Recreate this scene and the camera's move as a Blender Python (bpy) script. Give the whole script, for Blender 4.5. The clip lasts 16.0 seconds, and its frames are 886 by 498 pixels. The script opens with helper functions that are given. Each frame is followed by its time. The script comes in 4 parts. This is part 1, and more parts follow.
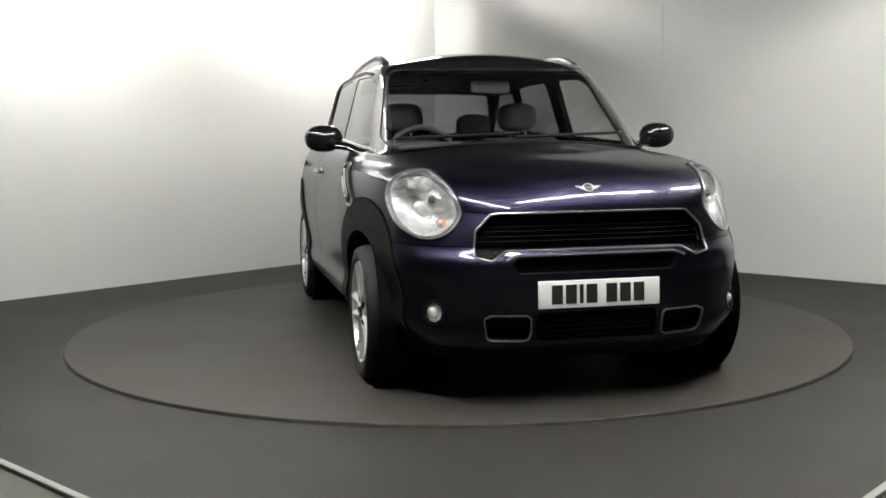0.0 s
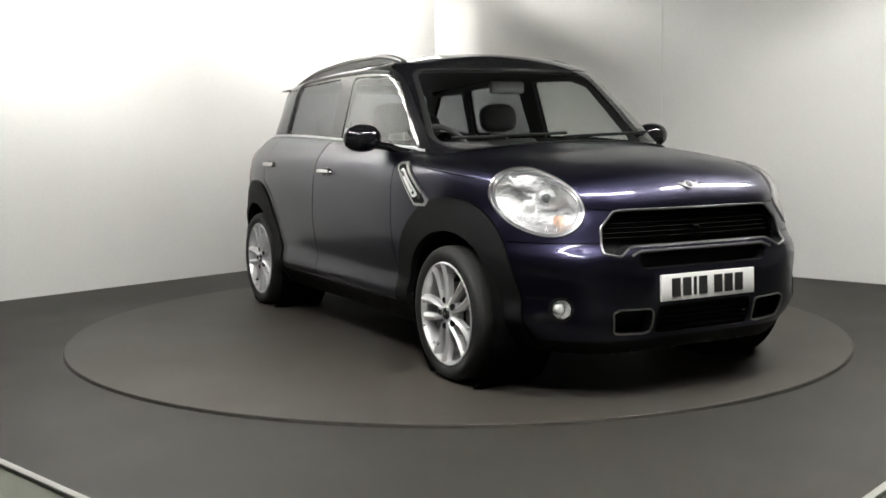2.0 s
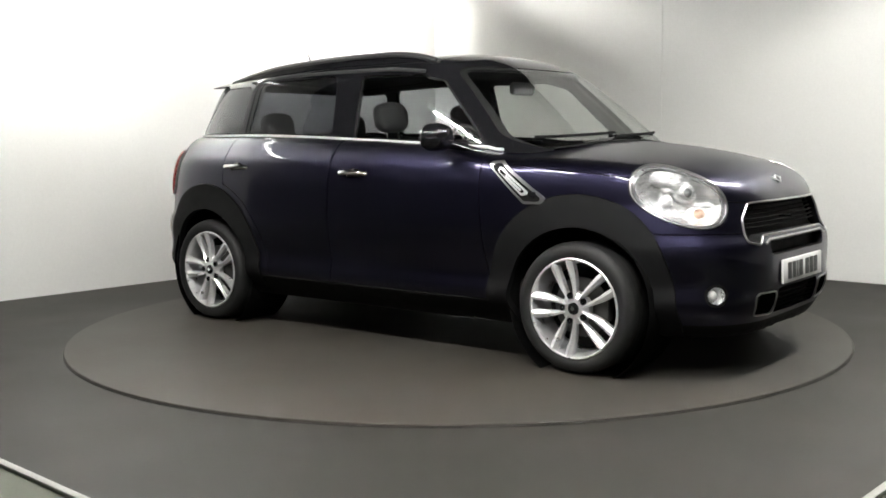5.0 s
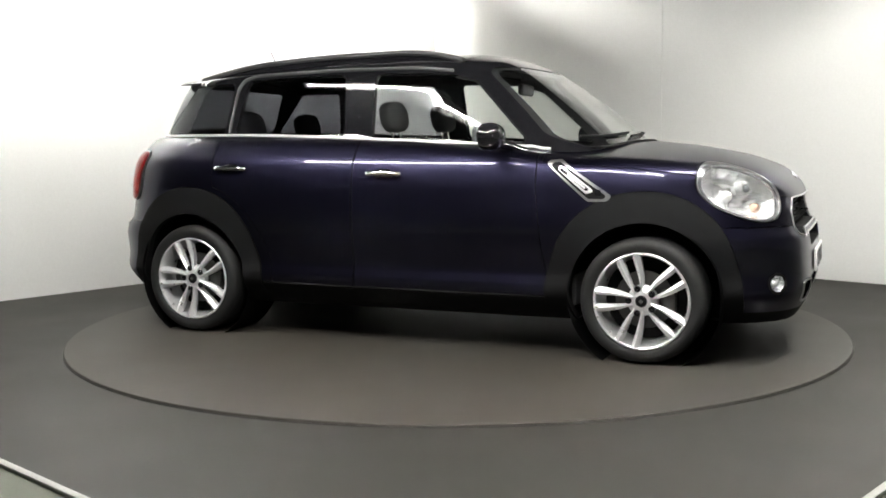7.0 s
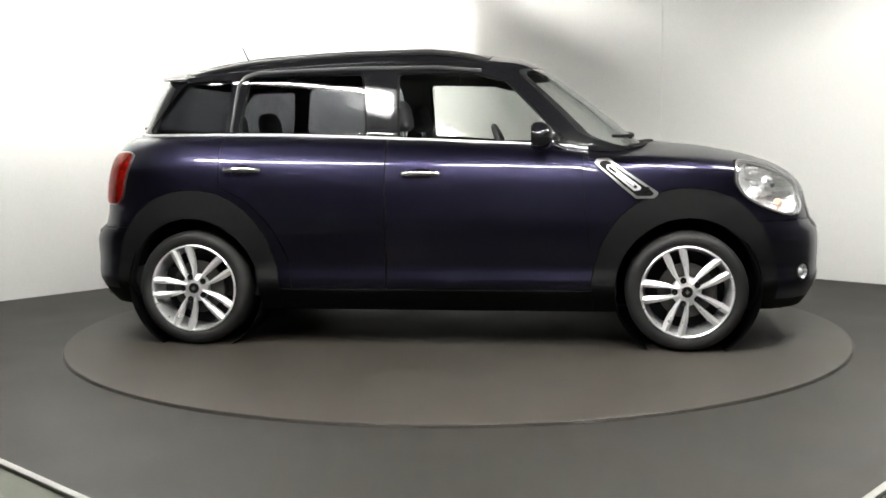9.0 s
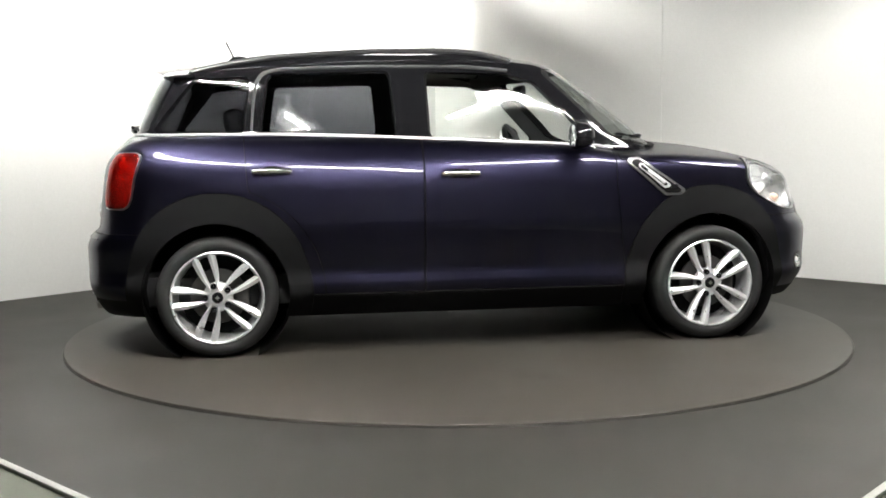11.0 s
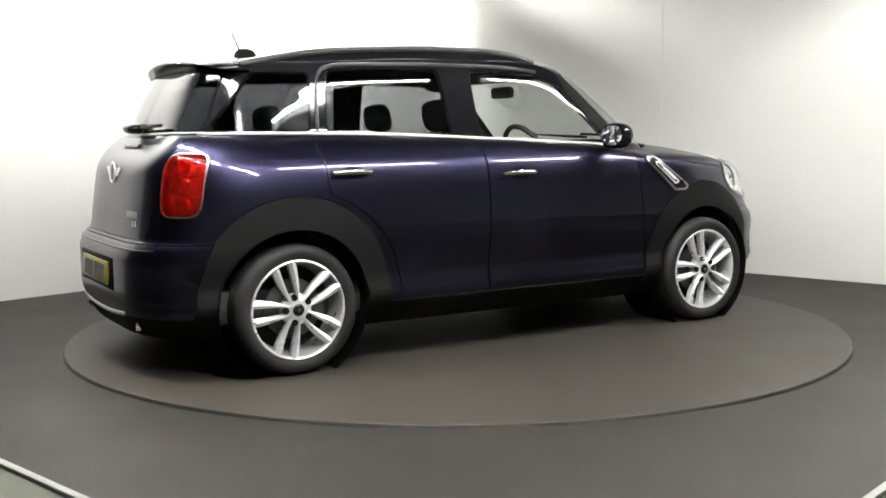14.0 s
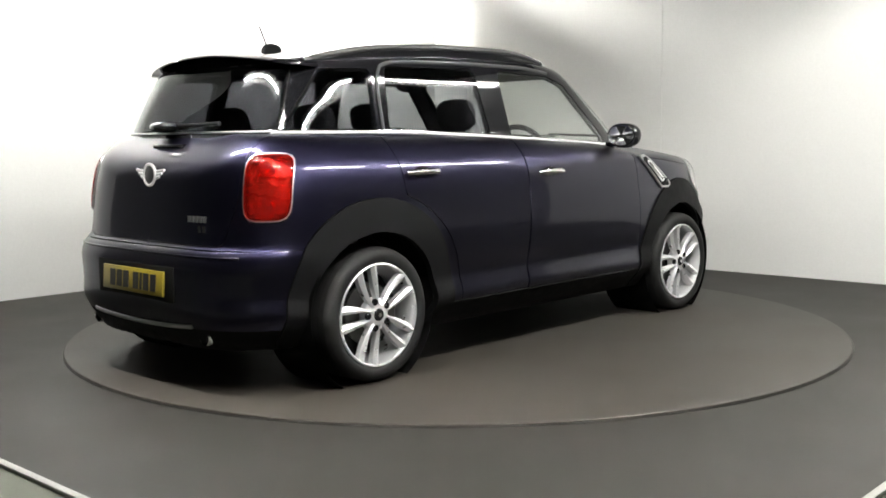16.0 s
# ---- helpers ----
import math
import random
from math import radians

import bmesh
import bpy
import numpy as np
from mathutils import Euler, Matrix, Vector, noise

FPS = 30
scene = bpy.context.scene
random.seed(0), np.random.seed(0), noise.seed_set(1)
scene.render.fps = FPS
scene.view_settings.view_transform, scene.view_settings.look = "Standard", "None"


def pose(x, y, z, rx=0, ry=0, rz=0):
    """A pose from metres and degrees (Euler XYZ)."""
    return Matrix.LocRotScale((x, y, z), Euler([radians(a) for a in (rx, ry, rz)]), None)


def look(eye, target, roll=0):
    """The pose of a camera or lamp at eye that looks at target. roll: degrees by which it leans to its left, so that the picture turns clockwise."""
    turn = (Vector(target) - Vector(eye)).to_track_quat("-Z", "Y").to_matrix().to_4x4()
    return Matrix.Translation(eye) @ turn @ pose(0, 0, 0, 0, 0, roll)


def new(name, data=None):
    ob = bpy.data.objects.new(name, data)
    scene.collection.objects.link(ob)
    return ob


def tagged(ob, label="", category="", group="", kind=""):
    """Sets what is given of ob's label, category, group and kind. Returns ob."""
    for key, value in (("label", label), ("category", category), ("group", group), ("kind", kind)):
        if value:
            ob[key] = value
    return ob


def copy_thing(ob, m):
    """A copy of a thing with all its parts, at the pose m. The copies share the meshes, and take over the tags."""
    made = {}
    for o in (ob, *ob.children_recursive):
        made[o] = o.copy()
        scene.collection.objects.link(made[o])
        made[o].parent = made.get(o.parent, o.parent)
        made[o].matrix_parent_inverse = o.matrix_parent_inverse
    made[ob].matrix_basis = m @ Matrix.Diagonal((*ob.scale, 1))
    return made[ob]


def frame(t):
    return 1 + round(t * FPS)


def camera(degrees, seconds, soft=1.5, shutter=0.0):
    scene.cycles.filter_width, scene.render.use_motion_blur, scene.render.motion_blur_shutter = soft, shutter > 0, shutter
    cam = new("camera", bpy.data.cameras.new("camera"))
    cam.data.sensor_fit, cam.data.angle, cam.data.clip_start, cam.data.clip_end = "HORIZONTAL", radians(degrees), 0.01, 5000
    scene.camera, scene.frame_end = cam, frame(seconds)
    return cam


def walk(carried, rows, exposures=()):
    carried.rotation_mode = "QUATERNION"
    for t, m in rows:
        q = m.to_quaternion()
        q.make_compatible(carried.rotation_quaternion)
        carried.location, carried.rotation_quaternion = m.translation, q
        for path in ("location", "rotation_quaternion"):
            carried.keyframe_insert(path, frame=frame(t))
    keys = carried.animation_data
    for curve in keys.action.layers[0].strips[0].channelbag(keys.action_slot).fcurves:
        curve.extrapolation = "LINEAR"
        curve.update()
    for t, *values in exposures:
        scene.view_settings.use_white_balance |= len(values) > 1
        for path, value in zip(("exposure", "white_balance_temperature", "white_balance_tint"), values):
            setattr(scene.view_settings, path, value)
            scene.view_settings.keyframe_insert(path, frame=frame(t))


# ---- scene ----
EYE = Vector((0.0, -6.044, 1.102))
cam = camera(46.71, 16.0, soft=1.7)
CAM = look(EYE, EYE + Vector((-0.01225, 0.99425, -0.1064)), -0.625)
walk(cam, [(0.0, CAM), (16.0, CAM)], [(0.0, 0.0), (1.5, 0.1), (3.5, 0.3), (5.2, 0.45), (7.0, 0.55), (9.0, 0.62), (12.5, 0.65), (16.0, 0.62)])

# ---- world and exposure ----
world = bpy.data.worlds.new("studio_surroundings")
scene.world = world
world.use_nodes = True
world.node_tree.nodes["Background"].inputs[0].default_value = (0.55, 0.6, 0.62, 1)
world.node_tree.nodes["Background"].inputs[1].default_value = 0.05

HEAD0, RATE = -76.224, 7.709      # heading of the car at 0 s, degrees a second
OFFX, OFFY = -0.0307, 0.1032      # the car's middle on the turntable


def heading(t):
    return HEAD0 + RATE * t


# ---- materials ----
def material(name, base, rough=0.5, metal=0.0, spec=0.5, coat=0.0, coat_rough=0.03, emit=None, emit_strength=0.0,
             trans=0.0, ior=1.45, alpha=1.0):
    m = bpy.data.materials.new(name)
    m.use_nodes = True
    b = m.node_tree.nodes["Principled BSDF"]
    b.inputs["Base Color"].default_value = (*base, 1)
    b.inputs["Roughness"].default_value = rough
    b.inputs["Metallic"].default_value = metal
    b.inputs["Specular IOR Level"].default_value = spec
    b.inputs["Coat Weight"].default_value = coat
    b.inputs["Coat Roughness"].default_value = coat_rough
    b.inputs["Transmission Weight"].default_value = trans
    b.inputs["IOR"].default_value = ior
    b.inputs["Alpha"].default_value = alpha
    if emit:
        b.inputs["Emission Color"].default_value = (*emit, 1)
        b.inputs["Emission Strength"].default_value = emit_strength
    return m


def vary(m, scale=8.0, fine=120.0, amount=0.15, bump=0.1, dist=0.002, rough_amount=0.1):
    """Two scales of noise on colour and roughness, and fine relief."""
    nt = m.node_tree
    b = nt.nodes["Principled BSDF"]
    co = nt.nodes.new("ShaderNodeTexCoord")
    n1, n2 = nt.nodes.new("ShaderNodeTexNoise"), nt.nodes.new("ShaderNodeTexNoise")
    n1.inputs["Scale"].default_value, n1.inputs["Detail"].default_value = scale, 5
    n2.inputs["Scale"].default_value, n2.inputs["Detail"].default_value = fine, 3
    for n in (n1, n2):
        nt.links.new(co.outputs["Object"], n.inputs["Vector"])
    add = nt.nodes.new("ShaderNodeMath")
    add.operation = "ADD"
    nt.links.new(n1.outputs["Fac"], add.inputs[0])
    nt.links.new(n2.outputs["Fac"], add.inputs[1])
    ramp = nt.nodes.new("ShaderNodeMapRange")
    ramp.inputs["From Min"].default_value, ramp.inputs["From Max"].default_value = 0.6, 1.4
    ramp.inputs["To Min"].default_value, ramp.inputs["To Max"].default_value = 1 - amount, 1 + amount
    nt.links.new(add.outputs[0], ramp.inputs["Value"])
    mul = nt.nodes.new("ShaderNodeVectorMath")
    mul.operation = "SCALE"
    mul.inputs[0].default_value = b.inputs["Base Color"].default_value[:3]
    nt.links.new(ramp.outputs[0], mul.inputs["Scale"])
    nt.links.new(mul.outputs[0], b.inputs["Base Color"])
    rr = nt.nodes.new("ShaderNodeMapRange")
    r0 = b.inputs["Roughness"].default_value
    rr.inputs["To Min"].default_value, rr.inputs["To Max"].default_value = r0 - rough_amount, r0 + rough_amount
    nt.links.new(n1.outputs["Fac"], rr.inputs["Value"])
    nt.links.new(rr.outputs[0], b.inputs["Roughness"])
    bp = nt.nodes.new("ShaderNodeBump")
    bp.inputs["Strength"].default_value, bp.inputs["Distance"].default_value = bump, dist
    nt.links.new(n2.outputs["Fac"], bp.inputs["Height"])
    nt.links.new(bp.outputs[0], b.inputs["Normal"])
    return m


def stain(m, colour, scale, low=0.5, high=0.75):
    """Lays patches of another colour over a varied material."""
    nt = m.node_tree
    b = nt.nodes["Principled BSDF"]
    old = b.inputs["Base Color"].links[0].from_socket
    co, n = nt.nodes.new("ShaderNodeTexCoord"), nt.nodes.new("ShaderNodeTexNoise")
    n.inputs["Scale"].default_value, n.inputs["Detail"].default_value = scale, 4
    nt.links.new(co.outputs["Object"], n.inputs["Vector"])
    r = nt.nodes.new("ShaderNodeMapRange")
    r.inputs["From Min"].default_value, r.inputs["From Max"].default_value = low, high
    nt.links.new(n.outputs["Fac"], r.inputs["Value"])
    mix = nt.nodes.new("ShaderNodeMix")
    mix.data_type = "RGBA"
    nt.links.new(r.outputs[0], mix.inputs["Factor"])
    nt.links.new(old, mix.inputs["A"])
    mix.inputs["B"].default_value = (*colour, 1)
    nt.links.new(mix.outputs["Result"], b.inputs["Base Color"])
    return m


WALL = vary(material("white_wall_paint", (0.78, 0.78, 0.76), 0.6), 1.2, 60, 0.04, 0.05)
FLOOR = vary(material("grey_rubber_floor", (0.0148, 0.0139, 0.0114), 0.6, 0, 0.24), 1.3, 160, 0.3, 0.25)
TABLE = vary(material("brown_grey_turntable_deck", (0.0245, 0.0207, 0.0165), 0.58, 0, 0.40), 1.1, 160, 0.3, 0.25)
stain(FLOOR, (0.0185, 0.0160, 0.0128), 0.9)
stain(TABLE, (0.023, 0.0215, 0.019), 0.8)
TRIM = vary(material("white_edge_strip", (0.24, 0.24, 0.22), 0.5), 6, 90, 0.1)
OUTER = vary(material("dull_green_concrete", (0.055, 0.059, 0.043), 0.7), 3, 90, 0.15)
DARK = vary(material("dark_painted_ceiling", (0.025, 0.025, 0.026), 0.8), 2, 50, 0.15)
HALL = vary(material("grey_unseen_wall", (0.55, 0.55, 0.54), 0.8), 0.6, 40, 0.25)
HOUSING = material("white_lamp_housing", (0.7, 0.7, 0.7), 0.5)
WASH = material("wall_washer_tube_glow", (1, 1, 1), 0.5, emit=(1.0, 0.985, 0.94), emit_strength=190.0)
TUBE = material("fluorescent_tube_glow", (1, 1, 1), 0.5, emit=(1.0, 0.985, 0.94), emit_strength=270.0)
# Same tubes in the right-hand row; strength set to balance the wall's brightness.
TUBE_RIGHT = material("right_row_tube_glow", (1, 1, 1), 0.5, emit=(1.0, 0.985, 0.94), emit_strength=275.0)
PAINT = material("midnight_purple_metallic_paint", (0.0160, 0.0152, 0.0310), 0.36, 1.0, 0.5, 0.5, 0.02)
BLACK = material("gloss_black_paint", (0.006, 0.006, 0.007), 0.06, 0, 0.5)
CLAD = vary(material("grained_black_plastic", (0.0036, 0.0036, 0.0038), 0.62, 0, 0.11), 20, 400, 0.1, 0.1, 0.0006)
RUBBER = vary(material("tyre_rubber", (0.008, 0.008, 0.008), 0.65, 0, 0.3), 20, 200, 0.15, 0.15, 0.001)
DEEP = material("dull_black_slat_plastic", (0.003, 0.003, 0.003), 0.85, 0, 0.04)
GROOVE_SHADE = material("tyre_groove_shade", (0.004, 0.004, 0.004), 0.9)
ALLOY = vary(material("silver_alloy", (0.82, 0.82, 0.83), 0.28, 0.75), 30, 300, 0.015, 0.02, 0.0003, 0.02)
DISC = vary(material("worn_brake_steel", (0.10, 0.098, 0.095), 0.45, 0.9), 30, 200, 0.15, 0.1, 0.0005)
BEZEL = material("smoky_lamp_bezel", (0.22, 0.22, 0.23), 0.25, 0.7)
CHROME = material("chrome", (0.82, 0.82, 0.82), 0.08, 1.0)
SATIN = material("satin_chrome", (0.5, 0.5, 0.5), 0.3, 1.0)
RAIL = material("satin_black_rail", (0.018, 0.018, 0.019), 0.4, 0.0)
REFLECT = vary(material("lamp_reflector", (0.92, 0.92, 0.93), 0.23, 0.95), 9, 40, 0.05, 0.7, 0.012, 0.08)
BRIGHT = material("bright_silver_trim", (0.85, 0.85, 0.86), 0.3, 0.6)
LENS = material("clear_lamp_lens", (0.97, 0.98, 0.98), 0.02, 0, 0.5, trans=1.0, ior=1.1)
LAMPEYE = material("lamp_eye", (0.2, 0.21, 0.22), 0.05, 0.6)
AMBER = material("amber_bulb", (0.62, 0.42, 0.33), 0.25, 0.5)
REDLENS = vary(material("red_lamp_lens", (0.44, 0.018, 0.011), 0.05, 0, 0.5, trans=0.92, ior=1.3), 16, 70, 0.6, 0.3, 0.005, 0.03)
LAMPDIV = material("dark_red_divider", (0.10, 0.006, 0.005), 0.4)
TAILGLOW = material("red_reflector", (0.9, 0.12, 0.06), 0.15, 0.6)
PLATEW = material("white_plate", (0.78, 0.78, 0.77), 0.35)
PLATEY = material("yellow_plate", (0.215, 0.165, 0.018), 0.35)
INK = material("black_plate_ink", (0.012, 0.012, 0.012), 0.4)
GLASS = material("clear_window_glass", (0.95, 0.975, 0.96), 0.0, 0, 0.5, trans=1.0, ior=1.45)
SMOKE = material("smoked_window_glass", (0.36, 0.37, 0.39), 0.0, 0, 0.5, trans=1.0, ior=1.45)
PRIVACY = material("dark_privacy_glass", (0.22, 0.225, 0.24), 0.0, 0, 0.5, trans=1.0, ior=1.45)
RING = material("dull_edge_steel", (0.016, 0.0145, 0.0125), 0.6)
CABIN = vary(material("dark_cabin_trim", (0.013, 0.013, 0.014), 0.7), 15, 300, 0.12, 0.1, 0.0008)
SEAT = vary(material("dark_seat_cloth", (0.013, 0.013, 0.014), 0.85), 12, 250, 0.15, 0.2, 0.001)


# ---- mesh helpers ----
def part(name, bm, mat, parent=None, label="", smooth=True, kind="", sharp=35):
    me = bpy.data.meshes.new(name)
    if isinstance(bm, tuple):
        me.from_pydata([tuple(v) for v in bm[0]], [], [tuple(int(i) for i in f) for f in bm[1]])
    else:
        bmesh.ops.recalc_face_normals(bm, faces=bm.faces[:])
        bm.to_mesh(me)
        bm.free()
    for m in (mat if isinstance(mat, (list, tuple)) else [mat]):
        me.materials.append(m)
    ob = new(name, me)
    if smooth:
        for p in me.polygons:
            p.use_smooth = True
        me.set_sharp_from_angle(angle=radians(sharp))
    ob.parent = parent
    if label:
        ob["label"] = label
    if kind:
        ob["kind"] = kind
    return ob


def box(bm, lo, hi, bevel=0.0):
    r = bmesh.ops.create_cube(bm, size=1)
    for v in r["verts"]:
        v.co = Vector([lo[i] + (v.co[i] + 0.5) * (hi[i] - lo[i]) for i in range(3)])
    if bevel:
        es = list({e for v in r["verts"] for e in v.link_edges})
        bmesh.ops.bevel(bm, geom=es, offset=bevel, segments=2, affect="EDGES", profile=0.5)
    return bm


def lathe(profile, n=64, axis="y"):
    """Turns (radius, depth) pairs about the y axis; returns vertices and faces."""
    V, F = [], []
    k = len(profile)
    for i in range(n):
        a = 2 * math.pi * i / n
        for r, d in profile:
            V.append((r * math.cos(a), d, r * math.sin(a)))
    for i in range(n):
        for j in range(k - 1):
            F.append((i * k + j, i * k + j + 1, ((i + 1) % n) * k + j + 1, ((i + 1) % n) * k + j))
    return V, F


def tube(points, radius, n=10, closed=False, scale=(1, 1)):
    """A round bar along points; scale flattens its section."""
    P = [Vector(p) for p in points]
    V, F = [], []
    m = len(P)
    up = Vector((0, 0, 1))
    for i in range(m):
        a, b = P[(i - 1) % m] if closed or i else P[i], P[(i + 1) % m] if closed or i < m - 1 else P[i]
        d = (b - a).normalized()
        s = d.cross(up)
        if s.length < 1e-3:
            s = d.cross(Vector((0, 1, 0)))
        s.normalize()
        t = s.cross(d)
        for k in range(n):
            w = 2 * math.pi * k / n
            V.append(P[i] + s * (radius * scale[0] * math.cos(w)) + t * (radius * scale[1] * math.sin(w)))
    for i in range(m if closed else m - 1):
        for k in range(n):
            F.append((i * n + k, i * n + (k + 1) % n, ((i + 1) % m) * n + (k + 1) % n, ((i + 1) % m) * n + k))
    if not closed:
        F.append(tuple(range(n)))
        F.append(tuple((m - 1) * n + k for k in range(n)))
    return V, F


def curve_at(xs, ys, x):
    """A smooth curve through a few knots (monotone cubic), for arrays."""
    xs, ys, x = np.asarray(xs, float), np.asarray(ys, float), np.clip(np.asarray(x, float), xs[0], xs[-1])
    h = np.diff(xs)
    s = np.diff(ys) / h
    m = np.empty(len(xs))
    m[0], m[-1] = s[0], s[-1]
    for i in range(1, len(xs) - 1):
        m[i] = 0 if s[i - 1] * s[i] <= 0 else 2 * s[i - 1] * s[i] / (s[i - 1] + s[i])
    i = np.clip(np.searchsorted(xs, x) - 1, 0, len(h) - 1)
    u = (x - xs[i]) / h[i]
    return ((1 + 2 * u) * (1 - u) ** 2 * ys[i] + u * (1 - u) ** 2 * h[i] * m[i]
            + u * u * (3 - 2 * u) * ys[i + 1] + u * u * (u - 1) * h[i] * m[i + 1])


def poly_dist(P, u, v, r=0.0):
    """Signed distance (negative inside) from arrays u, v to a polygon with corners rounded by r."""
    P = np.asarray(P, float)
    if r:
        c = P.mean(0)
        n = len(P)
        area = sum(P[i][0] * P[(i + 1) % n][1] - P[(i + 1) % n][0] * P[i][1] for i in range(n))
        Q = []
        for i in range(n):
            a, b, d = P[i - 1], P[i], P[(i + 1) % n]
            e1, e2 = (b - a) / np.linalg.norm(b - a), (d - b) / np.linalg.norm(d - b)
            s = 1 if area > 0 else -1
            n1, n2 = np.array([-e1[1], e1[0]]) * s, np.array([-e2[1], e2[0]]) * s
            w = (n1 + n2) / max(1 + n1 @ n2, 0.2)
            Q.append(b + w * r)
        P = np.array(Q)
    u, v = np.asarray(u, float), np.asarray(v, float)
    best = np.full(u.shape, 1e9)
    inside = np.zeros(u.shape, bool)
    for i in range(len(P)):
        (ax, ay), (bx, by) = P[i - 1], P[i]
        ex, ey = bx - ax, by - ay
        t = np.clip(((u - ax) * ex + (v - ay) * ey) / (ex * ex + ey * ey), 0, 1)
        best = np.minimum(best, np.hypot(u - ax - t * ex, v - ay - t * ey))
        cross = ((ay > v) != (by > v))
        with np.errstate(divide="ignore", invalid="ignore"):
            xi = ax + (v - ay) / (by - ay if by != ay else 1e-12) * ex
        inside ^= cross & (u < xi)
    return np.where(inside, -best, best) - r


def cut(mesh, field):
    """Splits a mesh (vertices, faces) along field = 0. Returns the side where it is negative, and the other."""
    V, F = mesh
    g = field(V)
    g = np.where(np.abs(g) < 1e-6, 1e-6, g)
    V = [tuple(v) for v in V]
    new_v = {}

    def mid(a, b):
        key = (a, b) if a < b else (b, a)
        if key not in new_v:
            t = g[key[0]] / (g[key[0]] - g[key[1]])
            p, q = V[key[0]], V[key[1]]
            new_v[key] = len(V)
            V.append(tuple(p[i] + t * (q[i] - p[i]) for i in range(3)))
        return new_v[key]

    neg, pos = [], []
    sign = g < 0
    for f in F:
        s = [sign[i] for i in f]
        if all(s):
            neg.append(f)
        elif not any(s):
            pos.append(f)
        else:
            a, b = [], []
            for k, i in enumerate(f):
                j = f[(k + 1) % len(f)]
                (a if sign[i] else b).append(i)
                if sign[i] != sign[j]:
                    m = mid(i, j)
                    a.append(m), b.append(m)
            if len(a) > 2:
                neg.append(tuple(a))
            if len(b) > 2:
                pos.append(tuple(b))
    return trim((V, neg)), trim((V, pos))


def trim(mesh):
    V, F = mesh
    V = np.asarray(V, float)
    used = sorted({i for f in F for i in f})
    idx = {i: k for k, i in enumerate(used)}
    return V[used] if used else np.zeros((0, 3)), [tuple(idx[i] for i in f) for f in F]


def normals(V, F):
    N = np.zeros_like(V)
    for f in F:
        p = V[list(f)]
        n = np.cross(p[1] - p[0], p[2] - p[0]) if len(f) == 3 else np.cross(p[2] - p[0], p[-1] - p[1])
        for i in f:
            N[i] += n
    L = np.linalg.norm(N, axis=1, keepdims=True)
    return N / np.maximum(L, 1e-12)


def rimmed(mesh, depth, lift=0.0, back=False):
    """Gives an open panel a turned-in edge of that depth; lift raises the face; back closes it behind."""
    V, F = mesh
    if not len(F):
        return mesh
    N = normals(V, F)
    n = len(V)
    edges = {}
    for f in F:
        for k, i in enumerate(f):
            j = f[(k + 1) % len(f)]
            edges[(i, j)] = edges.get((i, j), 0) + 1
    rim = [(i, j) for (i, j) in edges if (j, i) not in edges]
    V2 = np.concatenate([V + N * lift, V + N * (lift - depth)])
    F2 = list(F) + [(j, i, i + n, j + n) for i, j in rim]
    if back:
        F2 += [tuple(i + n for i in reversed(f)) for f in F]
    return trim((V2, F2))


def mirrored(mesh):
    V, F = mesh
    return V * np.array([1, -1, 1]), [tuple(reversed(f)) for f in F]



# ---- the photo bay: two white walls, floor with a turntable ----
CORNER = Vector((-0.19, 4.47))
LDIR, RDIR = Vector((-0.664, -0.748)), Vector((0.748, -0.664))
WALL_H = 3.6


def wall(name, a, d, length, thick, outward):
    bm = bmesh.new()
    n = Vector((-d.y, d.x)) * outward
    p = [a, a + d * length, a + d * length + n * thick, a + n * thick]
    lo = [bm.verts.new((q.x, q.y, 0)) for q in p]
    hi = [bm.verts.new((q.x, q.y, WALL_H)) for q in p]
    bm.faces.new(lo), bm.faces.new(hi)
    for i in range(4):
        bm.faces.new((lo[i], lo[(i + 1) % 4], hi[(i + 1) % 4], hi[i]))
    return tagged(part(name, bm, WALL, smooth=False), "plain white painted studio wall", "wall", kind="structure")


wall("wall_west", CORNER, LDIR, 6.2, 0.12, -1)
wall("wall_east_panel", CORNER, RDIR, 2.599, 0.12, 1)
wall("wall_east_panel", CORNER + RDIR * 2.602, RDIR, 3.998, 0.12, 1)
wall("wall_east_backing", CORNER + RDIR * 2.4 + Vector((0.664, 0.748)) * 0.124, RDIR, 0.4, 0.02, 1)

bm = bmesh.new()
box(bm, (-60, -60, -0.5), (60, 60, -0.004))
tagged(part("ground", bm, OUTER, smooth=False), "dull greenish grey concrete floor outside the bay", "floor", kind="structure")

# floor of the bay, with a round hole for the turntable
RT, DECK = 2.21, 0.013      # the turntable's radius and its height over the floor


